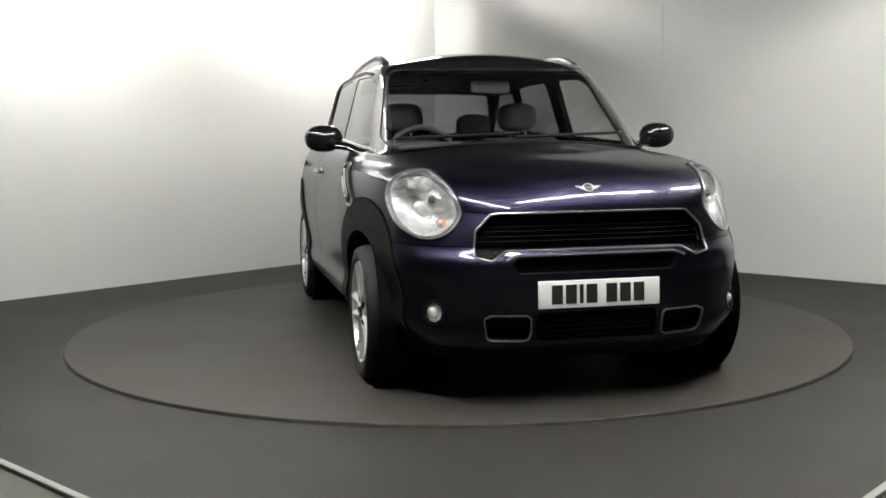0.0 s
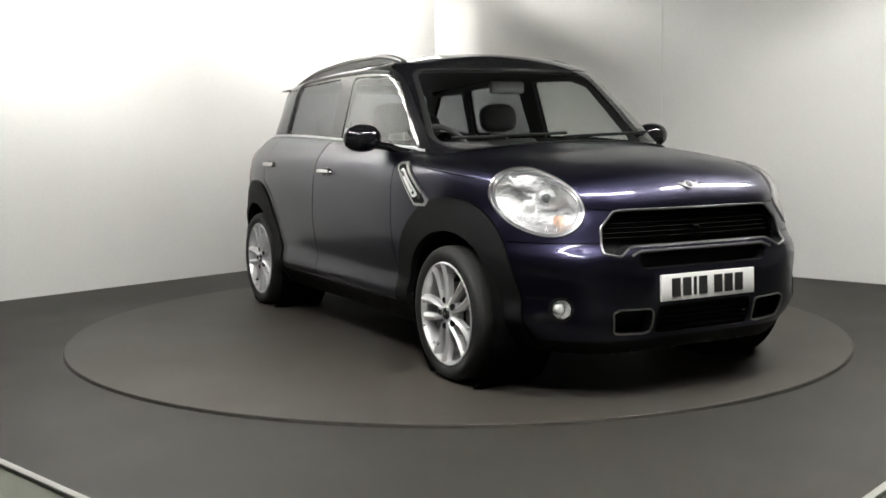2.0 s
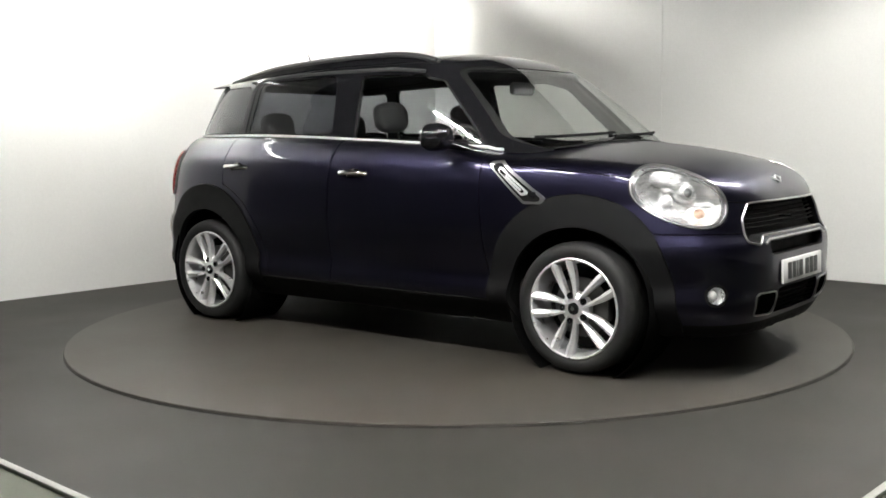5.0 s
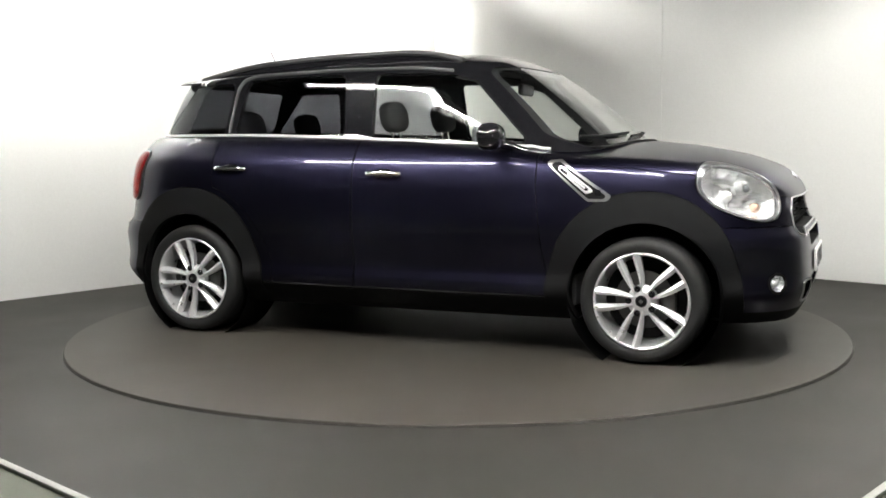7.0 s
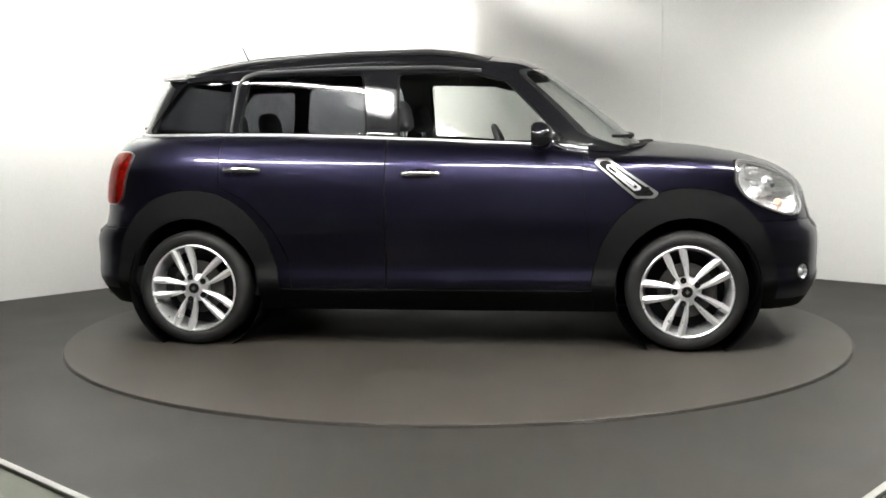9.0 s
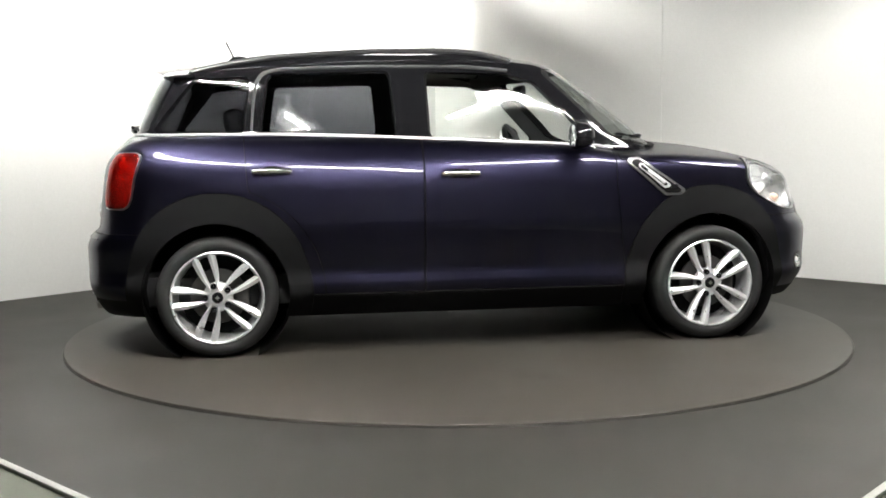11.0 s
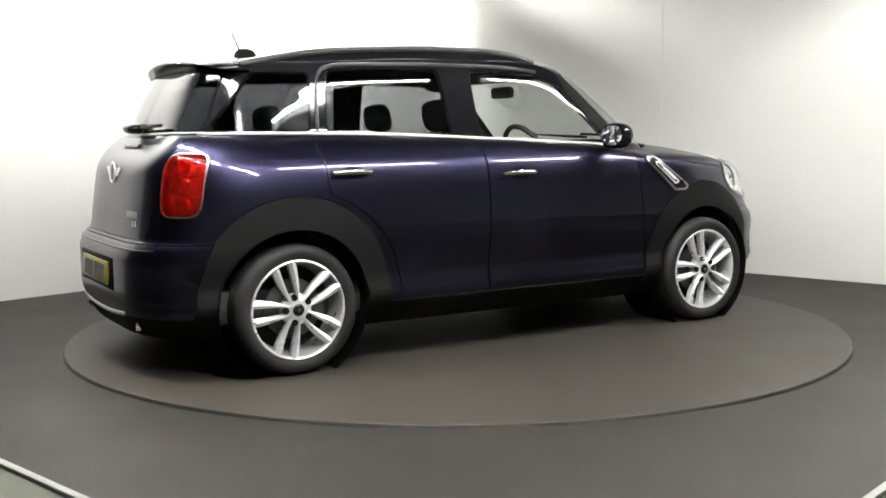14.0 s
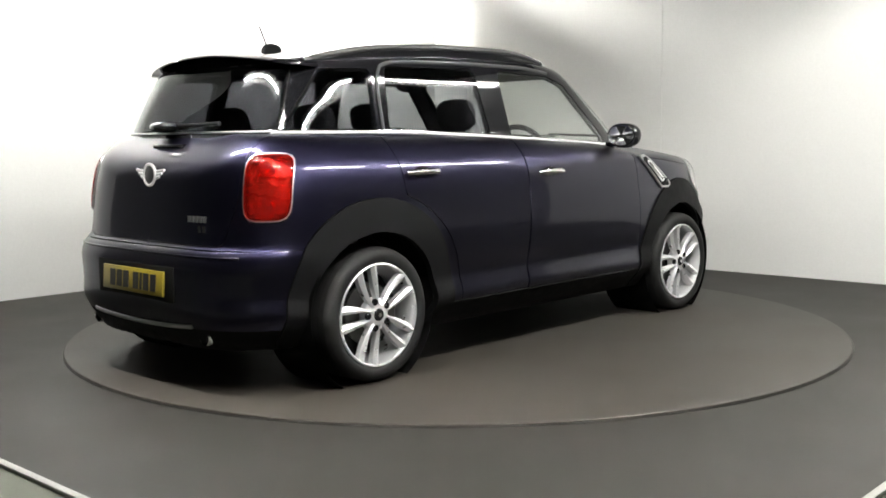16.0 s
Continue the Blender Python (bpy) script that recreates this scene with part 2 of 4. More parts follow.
def bay_floor():
    bm = bmesh.new()
    n = 128
    ring = [(RT * math.cos(2 * math.pi * i / n), RT * math.sin(2 * math.pi * i / n)) for i in range(n)]
    C = [CORNER, CORNER + RDIR * 6.03, CORNER + RDIR * 6.03 + LDIR * 6.2, CORNER + LDIR * 6.2]

    def outer(q):
        d = Vector(q).normalized()
        best = 1e9
        for i in range(4):
            a, b = C[i], C[(i + 1) % 4]
            e = b - a
            den = d.x * e.y - d.y * e.x
            if abs(den) > 1e-9:
                t = (a.x * e.y - a.y * e.x) / den
                if t > 0:
                    best = min(best, t)
        return d * best

    vi = [bm.verts.new((x, y, 0)) for x, y in ring]
    vd = [bm.verts.new((x, y, -0.003)) for x, y in ring]
    vo = [bm.verts.new((*outer(q), 0)) for q in ring]
    for i in range(n):
        j = (i + 1) % n
        bm.faces.new((vi[i], vo[i], vo[j], vi[j]))
        bm.faces.new((vi[i], vi[j], vd[j], vd[i]))
    return bm


tagged(part("floor", bay_floor(), FLOOR, smooth=False), "dark grey rubber floor of the photo bay", "floor", kind="structure")
prof = [(0.0, DECK), (RT - 0.014, DECK), (RT - 0.009, DECK - 0.0015), (RT - 0.007, DECK - 0.004), (RT - 0.006, -0.003)]
V, F = lathe([(r, d) for r, d in prof], 160)
turntable = part("turntable", ([(x, z, y) for x, y, z in V], F), TABLE, smooth=False)
V, F = lathe([(RT - 0.006, 0.004), (RT - 0.004, 0.004), (RT - 0.003, 0.003), (RT - 0.003, -0.004)], 160)
part("edge_ring", ([(x, z, y) for x, y, z in V], F), RING, turntable, "thin dark steel edge ring", smooth=False)
tagged(turntable, "low round turntable deck in worn brownish grey", "turntable")

# white strips along the two open edges of the bay
def edge_strip(a, b):
    bm = bmesh.new()
    L = (b - a).length
    box(bm, (0, -0.03, -0.004), (L, 0.0, 0.012), 0.004)
    o = part("edge_strip", bm, TRIM)
    o.matrix_basis = pose(a.x, a.y, 0, 0, 0, math.degrees(math.atan2((b - a).y, (b - a).x)))
    return tagged(o, "narrow white strip edging the bay floor", "floor strip", kind="structure")


edge_strip(CORNER + LDIR * 6.2, CORNER + LDIR * 6.2 + RDIR * 6.03)
edge_strip(CORNER + LDIR * 6.2 + RDIR * 6.03, CORNER + RDIR * 6.03)

# the unseen hall round the bay, added so the car has surroundings to reflect
bm = bmesh.new()
box(bm, (-14, -14, 3.9), (14, 12, 4.0))
tagged(part("ceiling", bm, DARK, smooth=False), "unseen dark ceiling, added over the hall", "ceiling", kind="structure")
# Grey walls, set close at east and south, brighten reflections in the flanks.
for nm, lo, hi in (("wall_north", (-14, 12, 0), (14, 12.2, 3.9)), ("reflection_wall_south", (-13.9, -10.2, 0), (7.4, -10, 3.9)), ("wall_far_west", (-14.2, -14, 0), (-14, 12, 3.9)), ("reflection_wall_east", (7.5, -13.9, 0), (7.7, 11.9, 3.9))):
    bm = bmesh.new()
    box(bm, lo, hi)
    tagged(part(nm, bm, HALL, smooth=False), "unseen grey wall, added round the hall for reflections", "wall", kind="structure")


# fluorescent fittings: tubes in white troughs
def fitting(x, y, z, length, rz, skirt=0.05, splay=0.09, glow=TUBE):
    f = new("light_fitting")
    tagged(f, "long white fluorescent trough hanging over the bay", "ceiling light", group="tube lights over the bay")
    h = length / 2
    V = []
    prof = [(-splay, -skirt), (-0.05, 0.05), (0.05, 0.05), (splay, -skirt), (splay + 0.008, -skirt), (0.055, 0.058), (-0.055, 0.058), (-splay - 0.008, -skirt)]
    for xx in (-h - 0.04, h + 0.04):
        V += [(xx, a, b) for a, b in prof]
    F = [(i, (i + 1) % 8, 8 + (i + 1) % 8, 8 + i) for i in range(8)]
    F += [(0, 1, 6, 7), (1, 2, 5, 6), (2, 3, 4, 5), (8, 9, 14, 15), (9, 10, 13, 14), (10, 11, 12, 13)]
    if skirt < 0:
        # Unseen plates, added to keep the washers' light off the floor.
        bm = bmesh.new()
        box(bm, (-h - 0.04, -0.06, 0.045), (h + 0.04, 0.07, 0.053))
        box(bm, (-h - 0.04, 0.0, -0.058), (h + 0.04, 0.12, -0.05))
        for xx in (-h - 0.03, h + 0.03):
            box(bm, (xx - 0.004, 0.03, -0.049), (xx + 0.004, 0.06, 0.044))
        part("light_baffle", bm, HOUSING, f, smooth=False)
    else:
        part("housing", (V, F), HOUSING, f, smooth=False)
    part("tube", tube([(-h, 0, 0), (h, 0, 0)], 0.019, 12), glow, f)
    for xx in (-h * 0.7, h * 0.7):
        e = 3.9 - z
        part("hanger", tube([(xx, 0.03, 0.05), (xx, 0.03, e)], 0.004, 6), HOUSING, f)
    f.matrix_basis = pose(x, y, z, 0, 0, rz)


AL, AR = math.degrees(math.atan2(LDIR.y, LDIR.x)), math.degrees(math.atan2(RDIR.y, RDIR.x))


def bay(s, d):
    """A point s along the west wall and d along the east wall from the corner."""
    return CORNER + LDIR * s + RDIR * d


for s, d, z, ang, skirt in ((1.5, 0.52, 2.58, AL, -0.03), (4.15, 0.52, 2.58, AL, -0.03), (5.62, 3.05, 2.5, AR, 0.032), (5.62, 5.3, 2.5, AR, 0.032),
                            (1.7, 5.6, 2.75, AL, 0.036), (4.0, 5.6, 2.75, AL, 0.036)):
    p = bay(s, d)
    fitting(p.x, p.y, z, 1.8, ang, skirt, glow=WASH if skirt < 0 else TUBE if ang == AR else TUBE_RIGHT)

# ---- the car's outer skin ----
def belt(x):
    return curve_at([-2.2, -1.5, -1.0, 0.0, 0.8, 1.3], [1.118, 1.122, 1.119, 1.082, 1.04, 1.015], x)


def smax(a, b, k):
    h = np.clip(0.5 + 0.5 * (a - b) / k, 0, 1)
    return b + (a - b) * h + k * h * (1 - h)


def smin(a, b, k):
    return -smax(-a, -b, k)


def body_field(P, split=False):
    """Negative inside the car's envelope; with split, negative on the cabin's share of it."""
    x, y, z = P[..., 0], np.abs(P[..., 1]), P[..., 2]
    # lower body: rounded plan outline at each height
    w = curve_at([0.15, 0.25, 0.36, 0.44, 0.56, 0.68, 0.85, 0.97, 1.06, 1.15], [0.70, 0.805, 0.882, 0.867, 0.884, 0.895, 0.887, 0.864, 0.806, 0.715], z)
    xf = curve_at([0.15, 0.25, 0.38, 0.50, 0.61, 0.67, 0.72, 0.85, 0.95, 1.10], [1.92, 1.99, 2.03, 2.035, 2.028, 1.995, 1.988, 1.958, 1.92, 1.85], z)
    xr = curve_at([0.15, 0.25, 0.40, 0.55, 0.62, 0.66, 0.80, 0.96, 1.10, 1.2], [1.90, 1.97, 2.01, 2.01, 1.985, 1.945, 1.925, 1.902, 1.86, 1.80], z)
    front = x > 0
    a = np.where(front, x / xf, -x / xr)
    a = np.maximum(a, 0)
    corner = 4.9 - 1.4 * np.clip((z - 0.58) / 0.22, 0, 1)
    s = np.where(front, (y / w) ** corner + a ** 4.2, (y / w) ** 4.6 + a ** 6.5)
    d1 = (np.maximum(s, 1e-9) ** 0.25 - 1) * 0.9
    hood = curve_at([-2.2, -1.0, 0.85, 1.03, 1.33, 1.65, 1.82, 1.93, 2.02, 2.1],
                    [1.17, 1.14, 1.085, 1.088, 1.066, 1.012, 0.957, 0.892, 0.80, 0.70], x) - 0.085 * (y / 0.8) ** 2
    k = np.clip((x - 0.6) / 0.35, 0, 1)
    top = (belt(x) + 0.01 - 0.85 * np.clip(-1.74 - x, 0, 1) * (1 - 0.5 * (y / 0.8) ** 4)) * (1 - k) + hood * k
    d1 = smax(d1, z - top, 0.05)
    d1 = np.maximum(d1, 0.20 - z)
    # cabin above the belt
    wg = curve_at([1.0, 1.13, 1.30, 1.45, 1.56], [0.758, 0.721, 0.673, 0.630, 0.575], z)
    gf = curve_at([1.0, 1.09, 1.25, 1.40, 1.50, 1.58], [1.17, 1.07, 0.88, 0.68, 0.535, 0.36], z)
    gr = curve_at([1.0, 1.15, 1.30, 1.45, 1.56], [1.80, 1.742, 1.68, 1.60, 1.535], z)
    xm = -0.4
    front = x > xm
    a = np.where(front, (x - xm) / (gf - xm), (xm - x) / (gr + xm))
    s = np.where(front, (y / wg) ** 6 + np.maximum(a, 0) ** 5, (y / wg) ** 5 + np.maximum(a, 0) ** 6)
    d2 = (np.maximum(s, 1e-9) ** 0.25 - 1) * 0.75
    roof = curve_at([-1.9, -1.5, -1.0, -0.4, 0.1, 0.4, 0.6, 0.8], [1.46, 1.515, 1.556, 1.584, 1.586, 1.558, 1.500, 1.42], x) - 0.072 * (y / 0.6) ** 2
    d2 = smax(d2, z - roof, 0.04)
    d2 = np.maximum(d2, 0.9 - z)
    if split:
        return d2 - d1
    return smin(d1, d2, 0.012)


def skin(stations=150, around=260, caps=56):
    """The envelope as a closed grid: rays from the car's long axis, fanned out at both ends."""
    x0, x1, zc = -1.25, 1.25, 0.72
    O, D = [], []
    ang = [2 * math.pi * j / around for j in range(around)]
    rows = []
    for i in range(caps, 0, -1):
        rows.append((x0, -math.sin(i / caps * math.pi / 2 * 0.995), math.cos(i / caps * math.pi / 2 * 0.995)))
    for i in range(stations + 1):
        rows.append((x0 + (x1 - x0) * i / stations, 0.0, 1.0))
    for i in range(1, caps + 1):
        rows.append((x1, math.sin(i / caps * math.pi / 2 * 0.995), math.cos(i / caps * math.pi / 2 * 0.995)))
    for xo, dx, dr in rows:
        for t in ang:
            O.append((xo, 0, zc))
            D.append((dx, dr * math.cos(t), dr * math.sin(t)))
    O, D = np.array(O), np.array(D)
    lo, hi = np.zeros(len(O)), np.full(len(O), 1.4)
    for _ in range(26):
        m = (lo + hi) / 2
        inside = body_field(O + D * m[:, None]) < 0
        lo, hi = np.where(inside, m, lo), np.where(inside, hi, m)
    V = O + D * lo[:, None]
    n, k = len(rows), around
    F = [(i * k + j, (i + 1) * k + j, (i + 1) * k + (j + 1) % k, i * k + (j + 1) % k) for i in range(n - 1) for j in range(k)]
    F = [f[::-1] for f in F]
    F.append(tuple(range(k)))
    F.append(tuple(reversed(range((n - 1) * k, n * k))))
    return V, F



def solve_out(base, axis, lo, hi):
    """How far the envelope reaches along one axis from base points."""
    base = np.array(base, float)
    a, b = np.full(len(base), lo), np.full(len(base), hi)
    for _ in range(30):
        m = (a + b) / 2
        base[:, axis] = m
        inside = body_field(base) < 0
        a, b = np.where(inside, m, a), np.where(inside, b, m)
    return a


def side_y(x, z):
    return float(solve_out([(x, 0, z)], 1, 0.0, 1.2)[0])


def front_x(y, z):
    return float(solve_out([(0, y, z)], 0, 0.3, 2.3)[0])


def rear_x(y, z):
    return float(solve_out([(0, y, z)], 0, -0.3, -2.3)[0])


def top_z(x, y):
    return float(solve_out([(x, y, 0)], 2, 0.6, 1.8)[0])



# ---- the car ----
car = new("car")
tagged(car, "dark purple-blue metallic compact crossover car with black roof and silver wheels", "car")
XW, RA, RO, HUBZ = 1.2975, 0.362, 0.513, 0.333


def patch(name, mesh, mat, parent, depth=0.018, lift=0.0, label="", back=False):
    return part(name, rimmed(mesh, depth, lift, back), mat, parent, label, sharp=50)


GAP_STRIPS = []


def split(mesh, field, gap=0.0045):
    """Cuts a panel out with a gap all round, and keeps the strip for a dark backing behind the gap."""
    band, _ = cut(mesh, lambda V: np.abs(field(V)) - gap * 2.5)
    if len(band[1]):
        GAP_STRIPS.append(band)
    inner, _ = cut(mesh, lambda V: field(V) + gap / 2)
    _, outer = cut(mesh, lambda V: field(V) - gap / 2)
    return inner, outer


def islands(mesh):
    """The separate pieces of a mesh."""
    V, F = mesh
    root = list(range(len(V)))

    def find(i):
        while root[i] != i:
            root[i] = root[root[i]]
            i = root[i]
        return i
    for f in F:
        a = find(f[0])
        for i in f[1:]:
            root[find(i)] = a
    sets = {}
    for f in F:
        sets.setdefault(find(f[0]), []).append(f)
    return [trim((V, fs)) for fs in sets.values()]


def halves(mesh):
    return cut(mesh, lambda V: V[:, 1])      # right side (negative y), left side


def far(cond):
    return 10.0 * cond


def wheel_dist(V):
    return np.minimum(np.hypot(V[:, 0] - XW, V[:, 2] - HUBZ), np.hypot(V[:, 0] + XW, V[:, 2] - HUBZ))


def trim_reach(V):
    """The arch trim narrows towards the car's ends, low down."""
    out = (np.abs(V[:, 0]) - XW) / 0.45
    low = np.clip((0.85 - V[:, 2]) / 0.35, 0, 1)
    return RO - 0.055 * np.clip(out, 0, 1) * low - 0.033 * np.clip(-out, 0, 1) * low


def side_poly(P, r, ymin=0.45, xlim=None):
    return lambda V: np.where(np.abs(V[:, 1]) > ymin, poly_dist(P, V[:, 0], V[:, 2], r), 1.0)


def end_poly(P, r, front=True, xmin=1.5):
    if front:
        return lambda V: np.where(V[:, 0] > xmin, poly_dist(P, V[:, 1], V[:, 2], r), 1.0)
    return lambda V: np.where(V[:, 0] < -xmin, poly_dist(P, V[:, 1], V[:, 2], r), 1.0)


def tangent_shape(C, T, a, b, tilt, power):
    """A rounded shape laid on the skin round C (both sides), T its horizontal run."""
    ct, st = math.cos(tilt), math.sin(tilt)

    def f(V):
        y = -np.abs(V[:, 1])
        u = (V[:, 0] - C[0]) * T[0] + (y - C[1]) * T[1]
        v = V[:, 2] - C[2]
        n = np.abs((V[:, 0] - C[0]) * -T[1] + (y - C[1]) * T[0])
        u, v = u * ct + v * st, -u * st + v * ct
        d = ((np.abs(u) / a) ** power + (np.abs(v) / b) ** power) ** (1 / power) - 1
        return np.where(n < 0.3, d * min(a, b), 1.0)
    return f


def ellipsoid(c, r, n=28, m=18, power=2.3):
    V, F = [], []
    for i in range(m + 1):
        a = math.pi * i / m - math.pi / 2
        for j in range(n):
            b = 2 * math.pi * j / n
            q = Vector((math.cos(a) * math.cos(b), math.cos(a) * math.sin(b), math.sin(a)))
            s = (abs(q.x) ** power + abs(q.y) ** power + abs(q.z) ** power) ** (-1 / power)
            V.append((c[0] + r[0] * q.x * s, c[1] + r[1] * q.y * s, c[2] + r[2] * q.z * s))
    for i in range(m):
        for j in range(n):
            F.append((i * n + j, i * n + (j + 1) % n, (i + 1) * n + (j + 1) % n, (i + 1) * n + j))
    return V, F


S = skin()
upper, lower = cut(S, lambda V: body_field(V, True))
_, lower = cut(lower, lambda V: np.where(np.abs(V[:, 1]) > 0.58, wheel_dist(V) - RA, 1.0))
under, lower = cut(lower, lambda V: V[:, 2] - 0.203)

# --- cabin: glass, pillars, roof ---
wind_f = lambda V: np.where(V[:, 0] > 0.12, poly_dist([(-0.69, 1.05), (0.69, 1.05), (0.575, 1.478), (-0.575, 1.478)], V[:, 1], V[:, 2], 0.07), 1.0)
WINDSCREEN, upper = split(upper, wind_f)
FGLASS, upper = split(upper, side_poly([(-0.195, 1.108), (0.705, 1.072), (0.38, 1.405), (0.22, 1.446), (-0.21, 1.458)], 0.025), 0.004)
RGLASS, upper = split(upper, side_poly([(-1.075, 1.140), (-0.36, 1.116), (-0.395, 1.462), (-1.025, 1.446)], 0.035), 0.004)
QGLASS, upper = split(upper, side_poly([(-1.63, 1.149), (-1.15, 1.146), (-1.115, 1.432), (-1.40, 1.425)], 0.02, 0.40), 0.004)
BGLASS, upper = split(upper, end_poly([(-0.605, 1.14), (0.605, 1.14), (0.535, 1.445), (-0.535, 1.445)], 0.06, False, 1.2), 0.004)
ROOF, upper = split(upper, lambda V: np.where(V[:, 2] > 1.38, poly_dist([(-1.42, -0.545), (0.27, -0.545), (0.27, 0.545), (-1.42, 0.545)], V[:, 0], V[:, 1], 0.05), 1.0), 0.008)
patch("cabin_frame", upper, BLACK, car, 0.03, label="gloss black pillars and window surrounds")
patch("roof", ROOF, BLACK, car, 0.012, label="gloss black roof panel")
def pane(mesh, mat, label):
    ob = patch("window", mesh, mat, car, 0.004, -0.003, label, True)
    ob.visible_shadow = False
    return ob


patch("windscreen", WINDSCREEN, GLASS, car, 0.004, -0.002, "curved clear windscreen", True).visible_shadow = False
for m in halves(FGLASS):
    pane(m, GLASS, "clear front door glass")
for m in halves(RGLASS):
    pane(m, SMOKE, "lightly smoked rear door glass")
for m in halves(QGLASS):
    pane(m, PRIVACY, "smoked rear quarter glass")
pane(BGLASS, PRIVACY, "smoked rear window glass")

# --- lamps and openings cut from the lower skin ---
head_f = tangent_shape((1.700, -0.642, 0.836), (0.753, 0.657), 0.224, 0.123, -0.34, 2.25)
HEADLAMP, lower = split(lower, head_f, 0.004)
tail_f = tangent_shape((-1.783, -0.708, 0.905), (-0.476, 0.879), 0.100, 0.146, 0.0, 4.5)
TAILLAMP, lower = split(lower, tail_f, 0.004)
GR = [(-0.42, 0.803), (0.42, 0.803), (0.49, 0.735), (0.505, 0.632), (0.44, 0.617), (0.375, 0.655), (-0.375, 0.655), (-0.44, 0.617), (-0.505, 0.632), (-0.49, 0.735)]
GRILLE, lower = cut(lower, end_poly(GR, 0.012))
SLOTP = [(-0.36, 0.628), (0.36, 0.628), (0.335, 0.562), (-0.335, 0.562)]
SLOT, lower = cut(lower, end_poly(SLOTP, 0.015))
INTAKE, lower = cut(lower, end_poly([(-0.26, 0.405), (0.26, 0.405), (0.26, 0.285), (-0.26, 0.285)], 0.02))
duct = [(0.285, 0.392), (0.475, 0.398), (0.455, 0.300), (0.285, 0.292)]
DUCT, lower = cut(lower, lambda V: np.where(V[:, 0] > 1.5, poly_dist(duct, np.abs(V[:, 1]), V[:, 2], 0.02), 1.0))
DUCTRIM, lower = cut(lower, lambda V: np.where(V[:, 0] > 1.5, poly_dist(duct, np.abs(V[:, 1]), V[:, 2], 0.02) - 0.0055, 1.0))
fog_f = tangent_shape((1.865, -0.628, 0.405), (0.62, 0.785), 0.040, 0.040, 0, 2)
FOG, lower = cut(lower, fog_f)
FOGRIM, lower = cut(lower, lambda V: fog_f(V) - 0.013)

# --- cladding ---
ARCH, lower = split(lower, lambda V: np.where(np.abs(V[:, 1]) > 0.5, np.maximum(wheel_dist(V) - trim_reach(V), 0.215 - V[:, 2]), 1.0), 0.003)
SILL, lower = split(lower, lambda V: np.where(np.abs(V[:, 1]) > 0.5, np.maximum(V[:, 2] - 0.325, np.abs(V[:, 0]) - 1.1), 1.0), 0.003)
VALANCE, lower = cut(lower, lambda V: V[:, 2] - np.where(V[:, 0] > 0, 0.262, 0.30))
for fore in (True, False):
    end, _ = cut(ARCH, lambda V: -V[:, 0] if fore else V[:, 0])
    for m in halves(end):
        patch("wheel_arch_trim", m, CLAD, car, 0.035, 0.010, "matt black plastic wheel arch trim")
for m in halves(SILL):
    patch("sill_trim", m, CLAD, car, 0.03, 0.006, "matt black plastic sill trim")
for m in cut(VALANCE, lambda V: V[:, 0]):
    patch("valance", m, CLAD, car, 0.01, 0.0, "black plastic lower bumper lip")
part("underbody", under, CLAD, car)

# --- doors, bonnet, tailgate, bumpers ---
fdoor = [(-0.24, 0.30), (0.845, 0.30), (0.80, 0.60), (0.775, 0.85), (0.775, 1.30), (-0.24, 1.30)]
FDOOR, lower = split(lower, side_poly(fdoor, 0.0))
arc = [(-XW + 0.545 * math.cos(radians(a)), HUBZ + 0.545 * math.sin(radians(a))) for a in range(8, 77, 8)]
rdoor = [(-0.246, 0.30)] + [(-0.246, 1.30), (-1.165, 1.30)] + arc[::-1] + [(-XW + 0.545, 0.30)]
RDOOR, lower = split(lower, side_poly(rdoor, 0.0))


def bonnet_f(V):
    x, y, z = V[:, 0], np.abs(V[:, 1]), V[:, 2]
    edge = 0.985 - 0.10 * np.clip(x - 0.9, 0, 1) - 0.19 * np.clip(x - 1.5, 0, 1)
    return np.maximum(edge - z, 0.80 - x)


BONNET, lower = split(lower, bonnet_f)
TAILGATE, lower = split(lower, end_poly([(-0.555, 0.655), (0.555, 0.655), (0.612, 0.85), (0.60, 1.3), (-0.60, 1.3), (-0.612, 0.85)], 0.03, False))
FBUMPER, lower = split(lower, lambda V: np.maximum(V[:, 2] - 0.672, 1.55 - V[:, 0]))
RBUMPER, lower = split(lower, lambda V: np.maximum(V[:, 2] - 0.640, V[:, 0] + 1.62))
for m in islands(lower):
    if len(m[1]) > 30:
        c = m[0].mean(0)
        patch("front_wing" if c[0] > 0.9 else "rear_quarter" if c[0] < -0.5 else "body_side", m, PAINT, car, 0.008)
patch("bonnet", BONNET, PAINT, car, 0.008)
patch("bumper", FBUMPER, PAINT, car, 0.008)
bumper_r = patch("bumper", RBUMPER, PAINT, car, 0.008)
tailgate = patch("tailgate", TAILGATE, PAINT, car, 0.008)
fdoors = [patch("door", m, PAINT, car, 0.008) for m in halves(FDOOR)]
rdoors = [patch("door", m, PAINT, car, 0.008) for m in halves(RDOOR)]

# dark lining behind all panels, so that gaps and cabin read dark
for nm, m in (("cabin_lining", upper), ("inner_shell", lower), ("inner_shell", BONNET), ("inner_shell", FDOOR), ("inner_shell", RDOOR), ("inner_shell", TAILGATE), ("headlining", ROOF)):
  for V, F in islands(m):
    N = normals(V, F)
    part(nm, (V - N * 0.034, [f[::-1] for f in F]), CABIN, car)

# Dark strips added behind the gaps, to keep light from showing through.
for m in GAP_STRIPS:
    for V, F in islands(m):
        if len(F) > 8:
            part("gap_backing", (V - normals(V, F) * 0.0085, F), CLAD, car)

